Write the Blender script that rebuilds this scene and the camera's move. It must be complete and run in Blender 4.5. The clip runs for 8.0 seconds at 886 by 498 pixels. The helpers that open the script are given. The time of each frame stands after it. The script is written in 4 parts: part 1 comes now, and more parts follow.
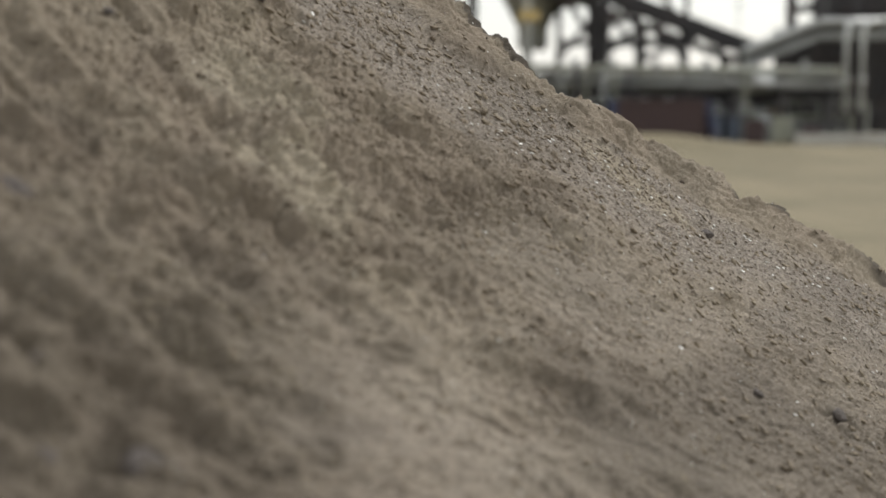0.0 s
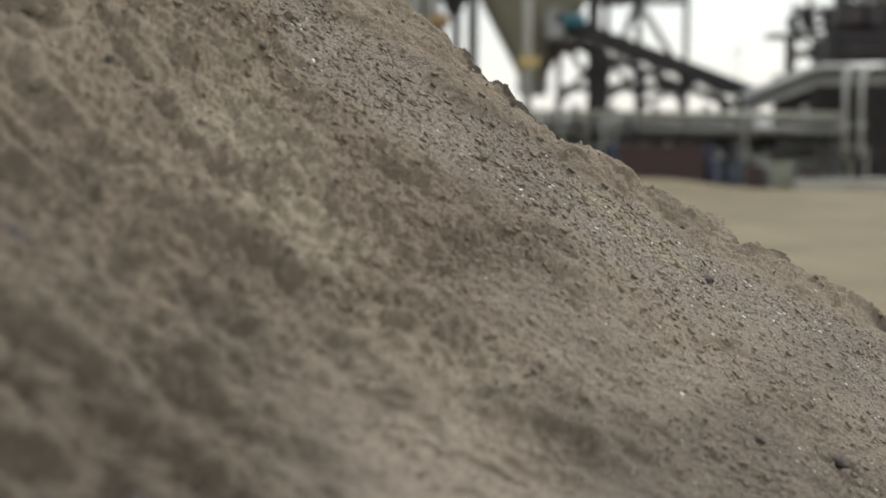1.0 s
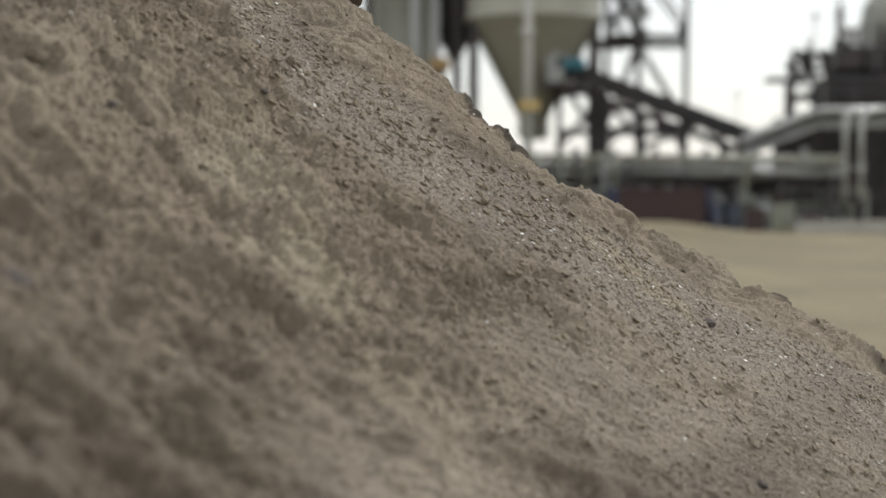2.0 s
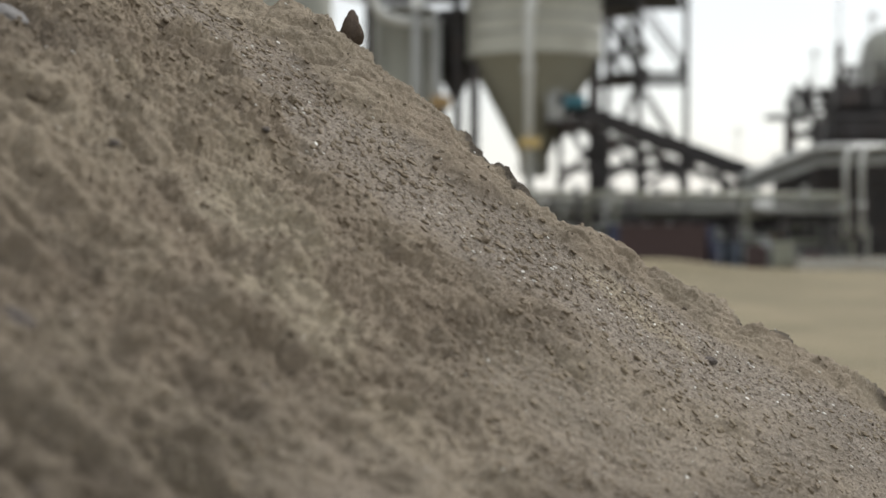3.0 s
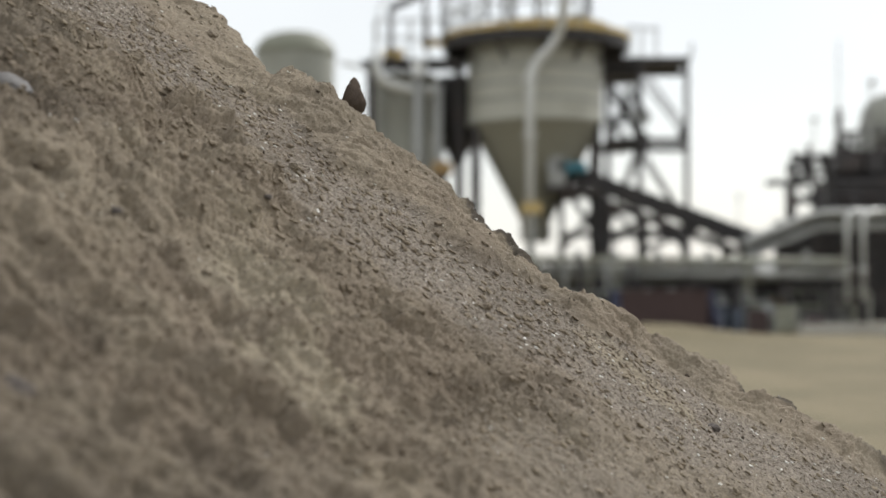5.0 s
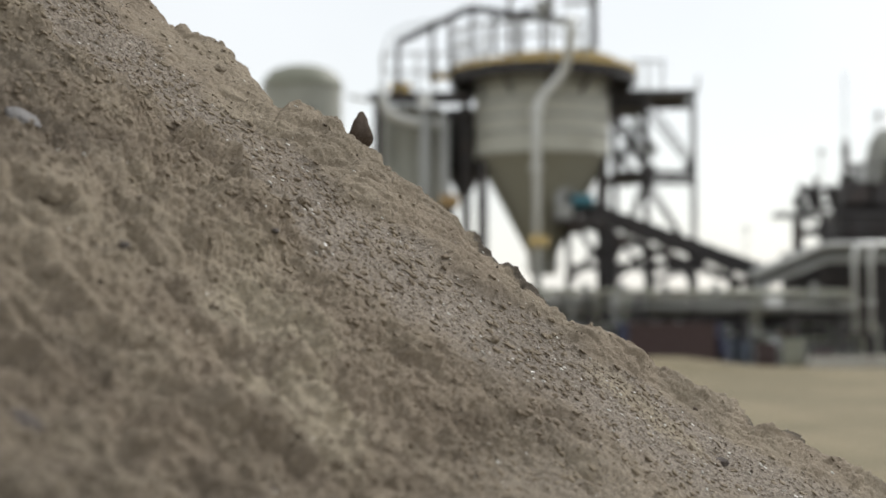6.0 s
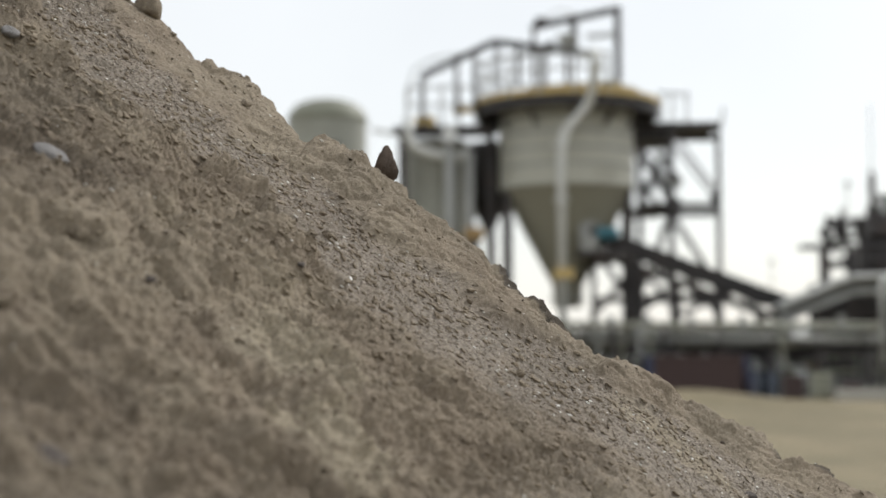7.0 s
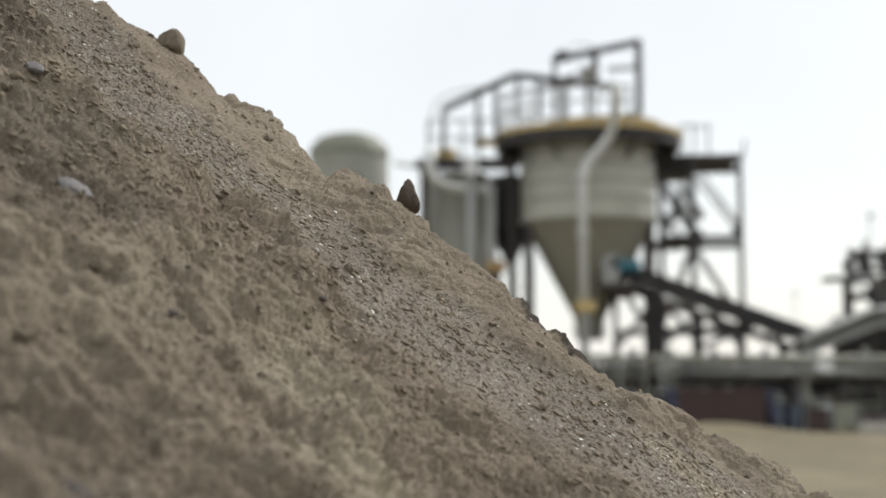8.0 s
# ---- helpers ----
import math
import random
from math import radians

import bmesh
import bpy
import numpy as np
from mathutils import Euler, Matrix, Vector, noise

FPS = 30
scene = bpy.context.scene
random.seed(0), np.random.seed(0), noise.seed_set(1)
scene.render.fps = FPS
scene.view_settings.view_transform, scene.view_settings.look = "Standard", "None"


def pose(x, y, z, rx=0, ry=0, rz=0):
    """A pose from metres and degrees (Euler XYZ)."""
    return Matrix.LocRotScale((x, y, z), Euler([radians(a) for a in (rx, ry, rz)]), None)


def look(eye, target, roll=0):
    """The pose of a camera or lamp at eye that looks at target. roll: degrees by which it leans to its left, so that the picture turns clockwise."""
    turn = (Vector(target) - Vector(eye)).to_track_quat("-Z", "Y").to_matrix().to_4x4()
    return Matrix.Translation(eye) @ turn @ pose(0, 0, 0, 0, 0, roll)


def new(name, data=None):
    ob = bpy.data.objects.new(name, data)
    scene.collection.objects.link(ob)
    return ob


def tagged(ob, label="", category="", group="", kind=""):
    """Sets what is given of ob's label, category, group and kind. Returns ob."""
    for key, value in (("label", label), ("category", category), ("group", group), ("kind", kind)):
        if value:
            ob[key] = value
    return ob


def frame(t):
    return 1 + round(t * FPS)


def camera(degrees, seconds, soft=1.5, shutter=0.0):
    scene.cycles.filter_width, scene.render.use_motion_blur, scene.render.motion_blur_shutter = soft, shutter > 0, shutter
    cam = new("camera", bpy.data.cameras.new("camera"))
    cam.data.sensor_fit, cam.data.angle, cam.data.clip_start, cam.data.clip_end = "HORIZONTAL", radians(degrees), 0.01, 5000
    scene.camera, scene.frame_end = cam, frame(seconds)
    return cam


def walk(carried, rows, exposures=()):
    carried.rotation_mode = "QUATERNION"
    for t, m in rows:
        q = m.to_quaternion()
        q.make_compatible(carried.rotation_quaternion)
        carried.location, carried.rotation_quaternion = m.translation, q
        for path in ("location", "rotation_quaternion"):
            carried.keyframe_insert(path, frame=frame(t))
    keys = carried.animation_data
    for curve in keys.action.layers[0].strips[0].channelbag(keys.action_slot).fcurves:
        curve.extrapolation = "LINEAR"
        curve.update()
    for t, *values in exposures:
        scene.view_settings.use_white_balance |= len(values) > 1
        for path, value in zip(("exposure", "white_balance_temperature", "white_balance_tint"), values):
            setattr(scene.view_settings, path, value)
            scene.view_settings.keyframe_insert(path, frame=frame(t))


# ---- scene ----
# The camera turns on a tripod head: its lens sits a hand's width ahead of the pivot.
cam = camera(34.0, 8.0)
PIVOT, REACH = (0.0, -0.08, 1.7), 0.08
ROWS = [
    (0.0, 0.000, -6.600, 0.26), (0.5, 0.008, -5.704, 0.24), (1.0, 0.025, -4.825, 0.21), (1.5, 0.046, -3.965, 0.17),
    (2.0, 0.070, -3.118, 0.13), (3.5, 0.129, -0.981, 0.04), (4.0, 0.142, -0.326, 0.02), (4.5, 0.163, 0.305, 0.0),
    (6.0, 0.459, 2.238, -0.07), (6.5, 0.926, 2.891, -0.13), (7.0, 1.441, 3.538, -0.18), (7.5, 1.898, 4.194, -0.21), (8.0, 2.287, 4.839, -0.22),
]
walk(cam, [(t, Matrix.Translation(PIVOT) @ pose(0, 0, 0, 90 + pitch, 0, yaw) @ Matrix.Translation((0, 0, -REACH)) @ pose(0, 0, 0, 0, 0, roll)) for t, yaw, pitch, roll in ROWS])
# A fast lens, focused once on the gravel run below the crest.
cam.data.dof.use_dof = True
cam.data.dof.focus_distance = 4.35
cam.data.dof.aperture_fstop = 1.4

# ---- sky and light: bright overcast ----
world = bpy.data.worlds.new("overcast_sky")
scene.world = world
world.use_nodes = True
wn, wl = world.node_tree.nodes, world.node_tree.links
wn.clear()
SUN_EL, SUN_AZ = radians(40), radians(48)
sky = wn.new("ShaderNodeTexSky")
sky.sky_type, sky.sun_disc, sky.sun_elevation, sky.sun_rotation = "NISHITA", False, SUN_EL, SUN_AZ
coord = wn.new("ShaderNodeTexCoord")
cloud = wn.new("ShaderNodeTexNoise")
cloud.inputs["Scale"].default_value, cloud.inputs["Detail"].default_value = 2.2, 5.0
ramp = wn.new("ShaderNodeValToRGB")
ramp.color_ramp.elements[0].position, ramp.color_ramp.elements[0].color = 0.3, (0.835, 0.838, 0.825, 1)
ramp.color_ramp.elements[1].position, ramp.color_ramp.elements[1].color = 0.7, (0.96, 0.958, 0.938, 1)
low = wn.new("ShaderNodeBackground")
low.inputs["Strength"].default_value = 0.92
blue = wn.new("ShaderNodeBackground")
blue.inputs["Strength"].default_value = 0.03
add = wn.new("ShaderNodeAddShader")
wout = wn.new("ShaderNodeOutputWorld")
wl.new(coord.outputs["Generated"], cloud.inputs["Vector"])
wl.new(cloud.outputs["Fac"], ramp.inputs["Fac"])
wl.new(ramp.outputs["Color"], low.inputs["Color"])
wl.new(sky.outputs["Color"], blue.inputs["Color"])
wl.new(low.outputs[0], add.inputs[0])
wl.new(blue.outputs[0], add.inputs[1])
wl.new(add.outputs[0], wout.inputs["Surface"])

sun = new("sun", bpy.data.lights.new("sun", "SUN"))
sun.data.energy, sun.data.angle, sun.data.color = 2.45, radians(8), (1.0, 0.98, 0.955)
sun.matrix_world = look((0, 0, 60), (0 - 60 * math.cos(SUN_EL) * math.sin(SUN_AZ), 0 - 60 * math.cos(SUN_EL) * math.cos(SUN_AZ), 60 - 60 * math.sin(SUN_EL)))
scene.view_settings.exposure = 0.0


# ---- materials ----
def material(name):
    m = bpy.data.materials.new(name)
    m.use_nodes = True
    return m, m.node_tree.nodes, m.node_tree.links, m.node_tree.nodes["Principled BSDF"]


def painted(name, colour, rough=0.55, metal=0.0, wear=(0.12, 0.08, 0.05), amount=0.35, scale=3.0, relief=0.15):
    """Paint or metal with broad fading, stains of another colour and a fine grain."""
    m, n, l, b = material(name)
    co = n.new("ShaderNodeTexCoord")
    big, small = n.new("ShaderNodeTexNoise"), n.new("ShaderNodeTexNoise")
    big.inputs["Scale"].default_value, big.inputs["Detail"].default_value = scale, 6.0
    small.inputs["Scale"].default_value, small.inputs["Detail"].default_value = scale * 14, 4.0
    r = n.new("ShaderNodeValToRGB")
    r.color_ramp.elements[0].position, r.color_ramp.elements[1].position = 0.5, 0.72
    r.color_ramp.elements[0].color, r.color_ramp.elements[1].color = (0, 0, 0, 1), (amount, amount, amount, 1)
    fade = n.new("ShaderNodeMix")
    fade.data_type = "RGBA"
    fade.inputs[6].default_value = (*[c * 0.82 for c in colour], 1)
    fade.inputs[7].default_value = (*[min(1, c * 1.15) for c in colour], 1)
    mix = n.new("ShaderNodeMix")
    mix.data_type = "RGBA"
    mix.inputs[7].default_value = (*wear, 1)
    bump = n.new("ShaderNodeBump")
    bump.inputs["Strength"].default_value, bump.inputs["Distance"].default_value = relief, 0.01
    l.new(co.outputs["Object"], big.inputs["Vector"])
    l.new(co.outputs["Object"], small.inputs["Vector"])
    l.new(big.outputs["Fac"], r.inputs["Fac"])
    l.new(small.outputs["Fac"], fade.inputs[0])
    l.new(fade.outputs[2], mix.inputs[6])
    l.new(r.outputs["Color"], mix.inputs[0])
    l.new(mix.outputs[2], b.inputs["Base Color"])
    l.new(small.outputs["Fac"], bump.inputs["Height"])
    l.new(bump.outputs["Normal"], b.inputs["Normal"])
    b.inputs["Roughness"].default_value, b.inputs["Metallic"].default_value = rough, metal
    return m


def earth(name, dark, pale, grey, gravel=True, rough=0.95, broad=2.3):
    """Damp, crumbly earth: brown and tan patches, a finer grey gravel where the attribute says so, grain and relief."""
    m, n, l, b = material(name)
    co = n.new("ShaderNodeTexCoord")

    def tex(scale, detail, roughness=0.6):
        t = n.new("ShaderNodeTexNoise")
        t.inputs["Scale"].default_value, t.inputs["Detail"].default_value, t.inputs["Roughness"].default_value = scale, detail, roughness
        l.new(co.outputs["Object"], t.inputs["Vector"])
        return t

    def mixed(fac, a, c, kind="MIX"):
        x = n.new("ShaderNodeMix")
        x.data_type, x.blend_type = "RGBA", kind
        for sock, v in ((0, fac), (6, a), (7, c)):
            if isinstance(v, tuple):
                x.inputs[sock].default_value = v
            elif isinstance(v, float):
                x.inputs[sock].default_value = v
            else:
                l.new(v, x.inputs[sock])
        return x.outputs[2]

    def ramped(src, lo, hi, a=0.0, c=1.0):
        x = n.new("ShaderNodeMapRange")
        x.interpolation_type = "SMOOTHSTEP"
        for k, v in (("From Min", lo), ("From Max", hi), ("To Min", a), ("To Max", c)):
            x.inputs[k].default_value = v
        l.new(src, x.inputs["Value"])
        return x.outputs["Result"]

    patch, mottle, grain, speck = tex(broad, 5.0), tex(broad * 4.8, 6.0), tex(90.0, 4.0, 0.7), tex(260.0, 2.0)
    col = mixed(ramped(patch.outputs["Fac"], 0.40, 0.62), (*dark, 1), (*pale, 1))
    col = mixed(ramped(mottle.outputs["Fac"], 0.35, 0.68, 0.0, 0.65), col, (*[0.5 * (d + p) * 1.12 for d, p in zip(dark, pale)], 1))
    if gravel:
        at = n.new("ShaderNodeAttribute")
        at.attribute_name = "gravel"
        gcol = mixed(ramped(grain.outputs["Fac"], 0.3, 0.7), (*[g * 0.86 for g in grey], 1), (*[g * 1.12 for g in grey], 1))
        col = mixed(at.outputs["Fac"], col, gcol)
        dust = n.new("ShaderNodeAttribute")
        dust.attribute_name = "dry"
        col = mixed(dust.outputs["Fac"], col, (0.294, 0.252, 0.188, 1))
        # Darkens the earth for damp and for shade that is put into the colour.
        darkened = n.new("ShaderNodeAttribute")
        darkened.attribute_name = "damp_shade"
        col = mixed(darkened.outputs["Fac"], col, mixed(0.5, (*[d * 0.40 for d in dark], 1), (*[g * 0.38 for g in grey], 1)))
    tone = n.new("ShaderNodeMix")
    tone.data_type, tone.blend_type = "RGBA", "MULTIPLY"
    tone.inputs[0].default_value = 1.0
    shade = n.new("ShaderNodeCombineColor")
    g = ramped(grain.outputs["Fac"], 0.25, 0.75, 0.76, 1.24)
    for s in ("Red", "Green", "Blue"):
        l.new(g, shade.inputs[s])
    l.new(col, tone.inputs[6])
    l.new(shade.outputs["Color"], tone.inputs[7])
    l.new(tone.outputs[2], b.inputs["Base Color"])
    bump = n.new("ShaderNodeBump")
    bump.inputs["Strength"].default_value, bump.inputs["Distance"].default_value = 0.7, 0.005
    sm = n.new("ShaderNodeMath")
    sm.operation = "ADD"
    l.new(grain.outputs["Fac"], sm.inputs[0])
    l.new(speck.outputs["Fac"], sm.inputs[1])
    l.new(sm.outputs[0], bump.inputs["Height"])
    l.new(bump.outputs["Normal"], b.inputs["Normal"])
    b.inputs["Roughness"].default_value = rough
    b.inputs["Specular IOR Level"].default_value = 0.25
    return m


BROWN, TAN, GREY = (0.193, 0.156, 0.117), (0.255, 0.215, 0.161), (0.250, 0.217, 0.179)
pile_mat = earth("pile_earth", BROWN, TAN, GREY)
clod_mat = earth("clod_earth", (0.193, 0.157, 0.118), (0.264, 0.221, 0.162), GREY, False)
gravel_mat = earth("gravel_grain", (0.215, 0.182, 0.148), (0.330, 0.285, 0.232), GREY, False, 0.85, 30.0)
# Clod earth darkened to carry the shade on the backlit pointed clod.
shaded_clod_mat = earth("shaded_clod_earth", (0.080, 0.060, 0.047), (0.120, 0.092, 0.070), GREY, False)
sand_mat = earth("yard_sand", (0.172, 0.148, 0.094), (0.236, 0.200, 0.128), GREY, False, 0.95, 0.22)
dark_stone = painted("dark_stone", (0.098, 0.082, 0.072), 0.8, scale=25.0, amount=0.2, relief=0.5)
dark_crumb = painted("dark_crumb", (0.100, 0.078, 0.061), 0.95, scale=25.0, amount=0.2, relief=0.5)
pale_stone = painted("pale_stone", (0.165, 0.158, 0.154), 0.7, scale=25.0, amount=0.3, wear=(0.2, 0.16, 0.12), relief=0.4)
chip_mat = painted("pale_chip", (0.66, 0.65, 0.60), 0.28, scale=40.0, amount=0.25, wear=(0.3, 0.25, 0.2))
steel_dark = painted("dark_steel", (0.042, 0.038, 0.039), 0.6, scale=1.5, amount=0.5, wear=(0.085, 0.055, 0.043))
steel_black = painted("blackened_steel", (0.028, 0.026, 0.027), 0.7, scale=1.5, amount=0.3, wear=(0.07, 0.05, 0.04))
steel_grey = painted("grey_steel", (0.31, 0.315, 0.30), 0.5, 0.2, scale=1.2, amount=0.35, wear=(0.14, 0.12, 0.09))
galvanised = painted("galvanised_pipe", (0.58, 0.59, 0.57), 0.45, 0.3, scale=1.5, amount=0.3, wear=(0.25, 0.22, 0.18))
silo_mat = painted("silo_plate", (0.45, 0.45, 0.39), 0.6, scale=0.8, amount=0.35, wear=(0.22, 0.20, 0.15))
# Darker than the shell: the downward cone's shade is put into this colour.
cone_mat = painted("shaded_hopper_plate", (0.262, 0.252, 0.200), 0.6, scale=0.8, amount=0.35, wear=(0.16, 0.14, 0.10))
tank_mat = painted("tank_plate", (0.32, 0.325, 0.285), 0.6, scale=0.7, amount=0.35, wear=(0.20, 0.19, 0.15))
dome_mat = painted("dome_plate", (0.215, 0.22, 0.17), 0.6, scale=0.7, amount=0.35, wear=(0.17, 0.16, 0.12))
yellow = painted("safety_yellow", (0.50, 0.37, 0.15), 0.5, scale=2.0, amount=0.5, wear=(0.30, 0.22, 0.12))
olive = painted("olive_pipe", (0.27, 0.275, 0.215), 0.55, scale=1.5, amount=0.4)
maroon = painted("maroon_paint", (0.052, 0.028, 0.027), 0.6, scale=1.5, amount=0.3, wear=(0.06, 0.035, 0.03))
blue_paint = painted("blue_paint", (0.035, 0.042, 0.085), 0.5, scale=2.0, amount=0.3)
sky_paint = painted("light_blue_paint", (0.10, 0.12, 0.155), 0.5, scale=2.0, amount=0.3)
teal_paint = painted("teal_paint", (0.06, 0.21, 0.27), 0.45, scale=2.0, amount=0.2)
white_paint = painted("white_paint", (0.72, 0.74, 0.74), 0.5, scale=2.0, amount=0.2)
ochre = painted("ochre_box", (0.33, 0.22, 0.10), 0.6, scale=2.0, amount=0.3)
concrete = painted("concrete", (0.40, 0.385, 0.345), 0.85, scale=1.0, amount=0.4, wear=(0.25, 0.22, 0.18), relief=0.4)
rubber = painted("belt_rubber", (0.03, 0.03, 0.03), 0.8, scale=3.0, amount=0.3)


# ---- mesh helpers ----
def thing(name, label, category, at=(0, 0, 0), group="", kind=""):
    ob = new(name)
    ob.location = at
    return tagged(ob, label, category, group, kind)


def part(name, bm, mat, parent=None, label="", smooth=False):
    me = bpy.data.meshes.new(name)
    if parent is not None:
        base = parent.location.copy()
        if parent.parent is not None:
            base += parent.parent.location
        bmesh.ops.translate(bm, verts=bm.verts, vec=-base)
    bm.normal_update()
    bm.to_mesh(me)
    bm.free()
    me.materials.append(mat)
    if smooth:
        me.polygons.foreach_set("use_smooth", [True] * len(me.polygons))
    ob = new(name, me)
    ob.parent = parent
    return tagged(ob, label)


def box(c, s, bevel=0.0, turn=None):
    bm = bmesh.new()
    bmesh.ops.create_cube(bm, size=1, matrix=Matrix.Translation(c) @ (turn or Matrix()) @ Matrix.Diagonal((*s, 1)))
    if bevel:
        bmesh.ops.bevel(bm, geom=bm.edges[:], offset=bevel, segments=2, affect="EDGES", profile=0.6)
    return bm


def frame_of(a, b):
    a, b = Vector(a), Vector(b)
    return Matrix.Translation(a) @ (b - a).to_track_quat("Z", "Y").to_matrix().to_4x4(), (b - a).length


def section(a, b, outline):
    """A bar from a to b with the given outline as its cross section."""
    bm = bmesh.new()
    m, length = frame_of(a, b)
    lo = [bm.verts.new(m @ Vector((x, y, 0))) for x, y in outline]
    hi = [bm.verts.new(m @ Vector((x, y, length))) for x, y in outline]
    k = len(outline)
    for i in range(k):
        bm.faces.new((lo[i], lo[(i + 1) % k], hi[(i + 1) % k], hi[i]))
    bm.faces.new(lo[::-1])
    bm.faces.new(hi)
    bmesh.ops.recalc_face_normals(bm, faces=bm.faces)
    return bm


def ibeam(a, b, w=0.2, h=0.2):
    t = w * 0.12
    p = [(-w / 2, -h / 2), (w / 2, -h / 2), (w / 2, -h / 2 + t), (t / 2, -h / 2 + t), (t / 2, h / 2 - t), (w / 2, h / 2 - t),
         (w / 2, h / 2), (-w / 2, h / 2), (-w / 2, h / 2 - t), (-t / 2, h / 2 - t), (-t / 2, -h / 2 + t), (-w / 2, -h / 2 + t)]
    return section(a, b, p)


def angle_bar(a, b, w=0.1):
    t = w * 0.15
    return section(a, b, [(0, 0), (w, 0), (w, t), (t, t), (t, w), (0, w)])


def tube(points, r, segs=14):
    """A round pipe along the points, with mitred bends and closed ends."""
    bm = bmesh.new()
    pts = [Vector(p) for p in points]
    rings = []
    for i, p in enumerate(pts):
        d0 = (p - pts[i - 1]).normalized() if i else (pts[1] - p).normalized()
        d1 = (pts[i + 1] - p).normalized() if i + 1 < len(pts) else d0
        d = (d0 + d1).normalized()
        q = d.to_track_quat("Z", "Y").to_matrix()
        stretch = 1 / max(0.5, d.dot(d0))
        rings.append([bm.verts.new(p + q @ Vector((r * math.cos(a), r * math.sin(a), 0)) * (1 if len(pts) == 2 else (1 + stretch) / 2))
                      for a in [2 * math.pi * k / segs for k in range(segs)]])
    for u, v in zip(rings, rings[1:]):
        best = min(range(segs), key=lambda s: (u[0].co - v[s].co).length)
        for k in range(segs):
            bm.faces.new((u[k], u[(k + 1) % segs], v[(k + 1 + best) % segs], v[(k + best) % segs]))
    bm.faces.new(rings[0][::-1])
    bm.faces.new(rings[-1])
    bmesh.ops.recalc_face_normals(bm, faces=bm.faces)
    return bm


def bent(points, radius=0.5, steps=5):
    """The same line of points with its corners rounded."""
    pts = [Vector(p) for p in points]
    out = [pts[0]]
    for a, b, c in zip(pts, pts[1:], pts[2:]):
        k = min(radius, (b - a).length * 0.45, (c - b).length * 0.45)
        p, q = b + (a - b).normalized() * k, b + (c - b).normalized() * k
        for i in range(steps + 1):
            t = i / steps
            out.append(p * (1 - t) ** 2 + b * 2 * t * (1 - t) + q * t * t)
    return out + [pts[-1]]


def lathe(c, profile, segs=48, start=0.0, sweep=2 * math.pi):
    """A body of revolution about the vertical through c: rows of (radius, height)."""
    bm = bmesh.new()
    full = sweep > 6.28
    n = segs if full else segs + 1
    rings = [[bm.verts.new((c[0] + r * math.cos(start + sweep * k / segs), c[1] + r * math.sin(start + sweep * k / segs), c[2] + z)) for k in range(n)]
             for r, z in profile]
    for u, v in zip(rings, rings[1:]):
        for k in range(n if full else n - 1):
            j = (k + 1) % n
            bm.faces.new((u[k], u[j], v[j], v[k]))
    bmesh.ops.remove_doubles(bm, verts=bm.verts, dist=1e-5)
    bmesh.ops.recalc_face_normals(bm, faces=bm.faces)
    return bm


def hoop(c, r, z, t=0.04, h=0.08, segs=48):
    return lathe(c, [(r, z - h / 2), (r + t, z - h / 2), (r + t, z + h / 2), (r, z + h / 2)], segs)


# ---- the mound: a steep face of dumped earth with a crest, displaced along the face's normal ----
# On the face, u runs down along the crest and v from the crest towards the foot.
FACE = Vector((0.364, -0.409, 0.836)).normalized()
DOWN = Vector((0.722, -0.445, -0.531))
DOWN = (DOWN - FACE * FACE.dot(DOWN)).normalized()
FOOT = DOWN.cross(FACE)
START = Vector((-0.213, 5.32, 2.17))
rng = np.random.default_rng(7)


def lattice(p, seed):
    """Smooth noise in -1..1 at the points p (n x 3)."""
    g = np.random.default_rng(seed).uniform(-1, 1, (64, 64, 64)).astype(np.float32)
    i = np.floor(p).astype(np.int64)
    f = (p - i).astype(np.float32)
    f = f * f * f * (f * (f * 6 - 15) + 10)
    i &= 63
    j = (i + 1) & 63
    out = 0
    for cx, wx in ((i[:, 0], 1 - f[:, 0]), (j[:, 0], f[:, 0])):
        for cy, wy in ((i[:, 1], 1 - f[:, 1]), (j[:, 1], f[:, 1])):
            out = out + wx * wy * (g[cx, cy, i[:, 2]] * (1 - f[:, 2]) + g[cx, cy, j[:, 2]] * f[:, 2])
    return out


def fbm(p, size, octaves, seed, gain=0.5):
    total, amp, s = 0, 1.0, 1.0 / size
    for o in range(octaves):
        total = total + amp * lattice(p * s + 17.3 * o, seed + o)
        amp, s = amp * gain, s * 2.03
    return total


def ease(x, lo, hi):
    t = np.clip((x - lo) / (hi - lo), 0, 1)
    return t * t * (3 - 2 * t)


U = np.concatenate([np.linspace(-8.0, -2.5, 30)[:-1], np.linspace(-2.5, -0.8, 290)[:-1], np.linspace(-0.8, 2.75, 780), np.linspace(2.75, 6.5, 36)[1:]])
V = np.concatenate([np.linspace(-6.5, -0.55, 40)[:-1], np.linspace(-0.55, -0.12, 60)[:-1], np.linspace(-0.12, 1.25, 470), np.linspace(1.25, 3.3, 300)[1:], np.linspace(3.3, 11.0, 40)[1:]])
NU, NV = len(U), len(V)
UU, VV = np.meshgrid(U, V, indexing="ij")
u, v = UU.ravel(), VV.ravel()
flat = np.stack([u, v, 0 * u], -1)


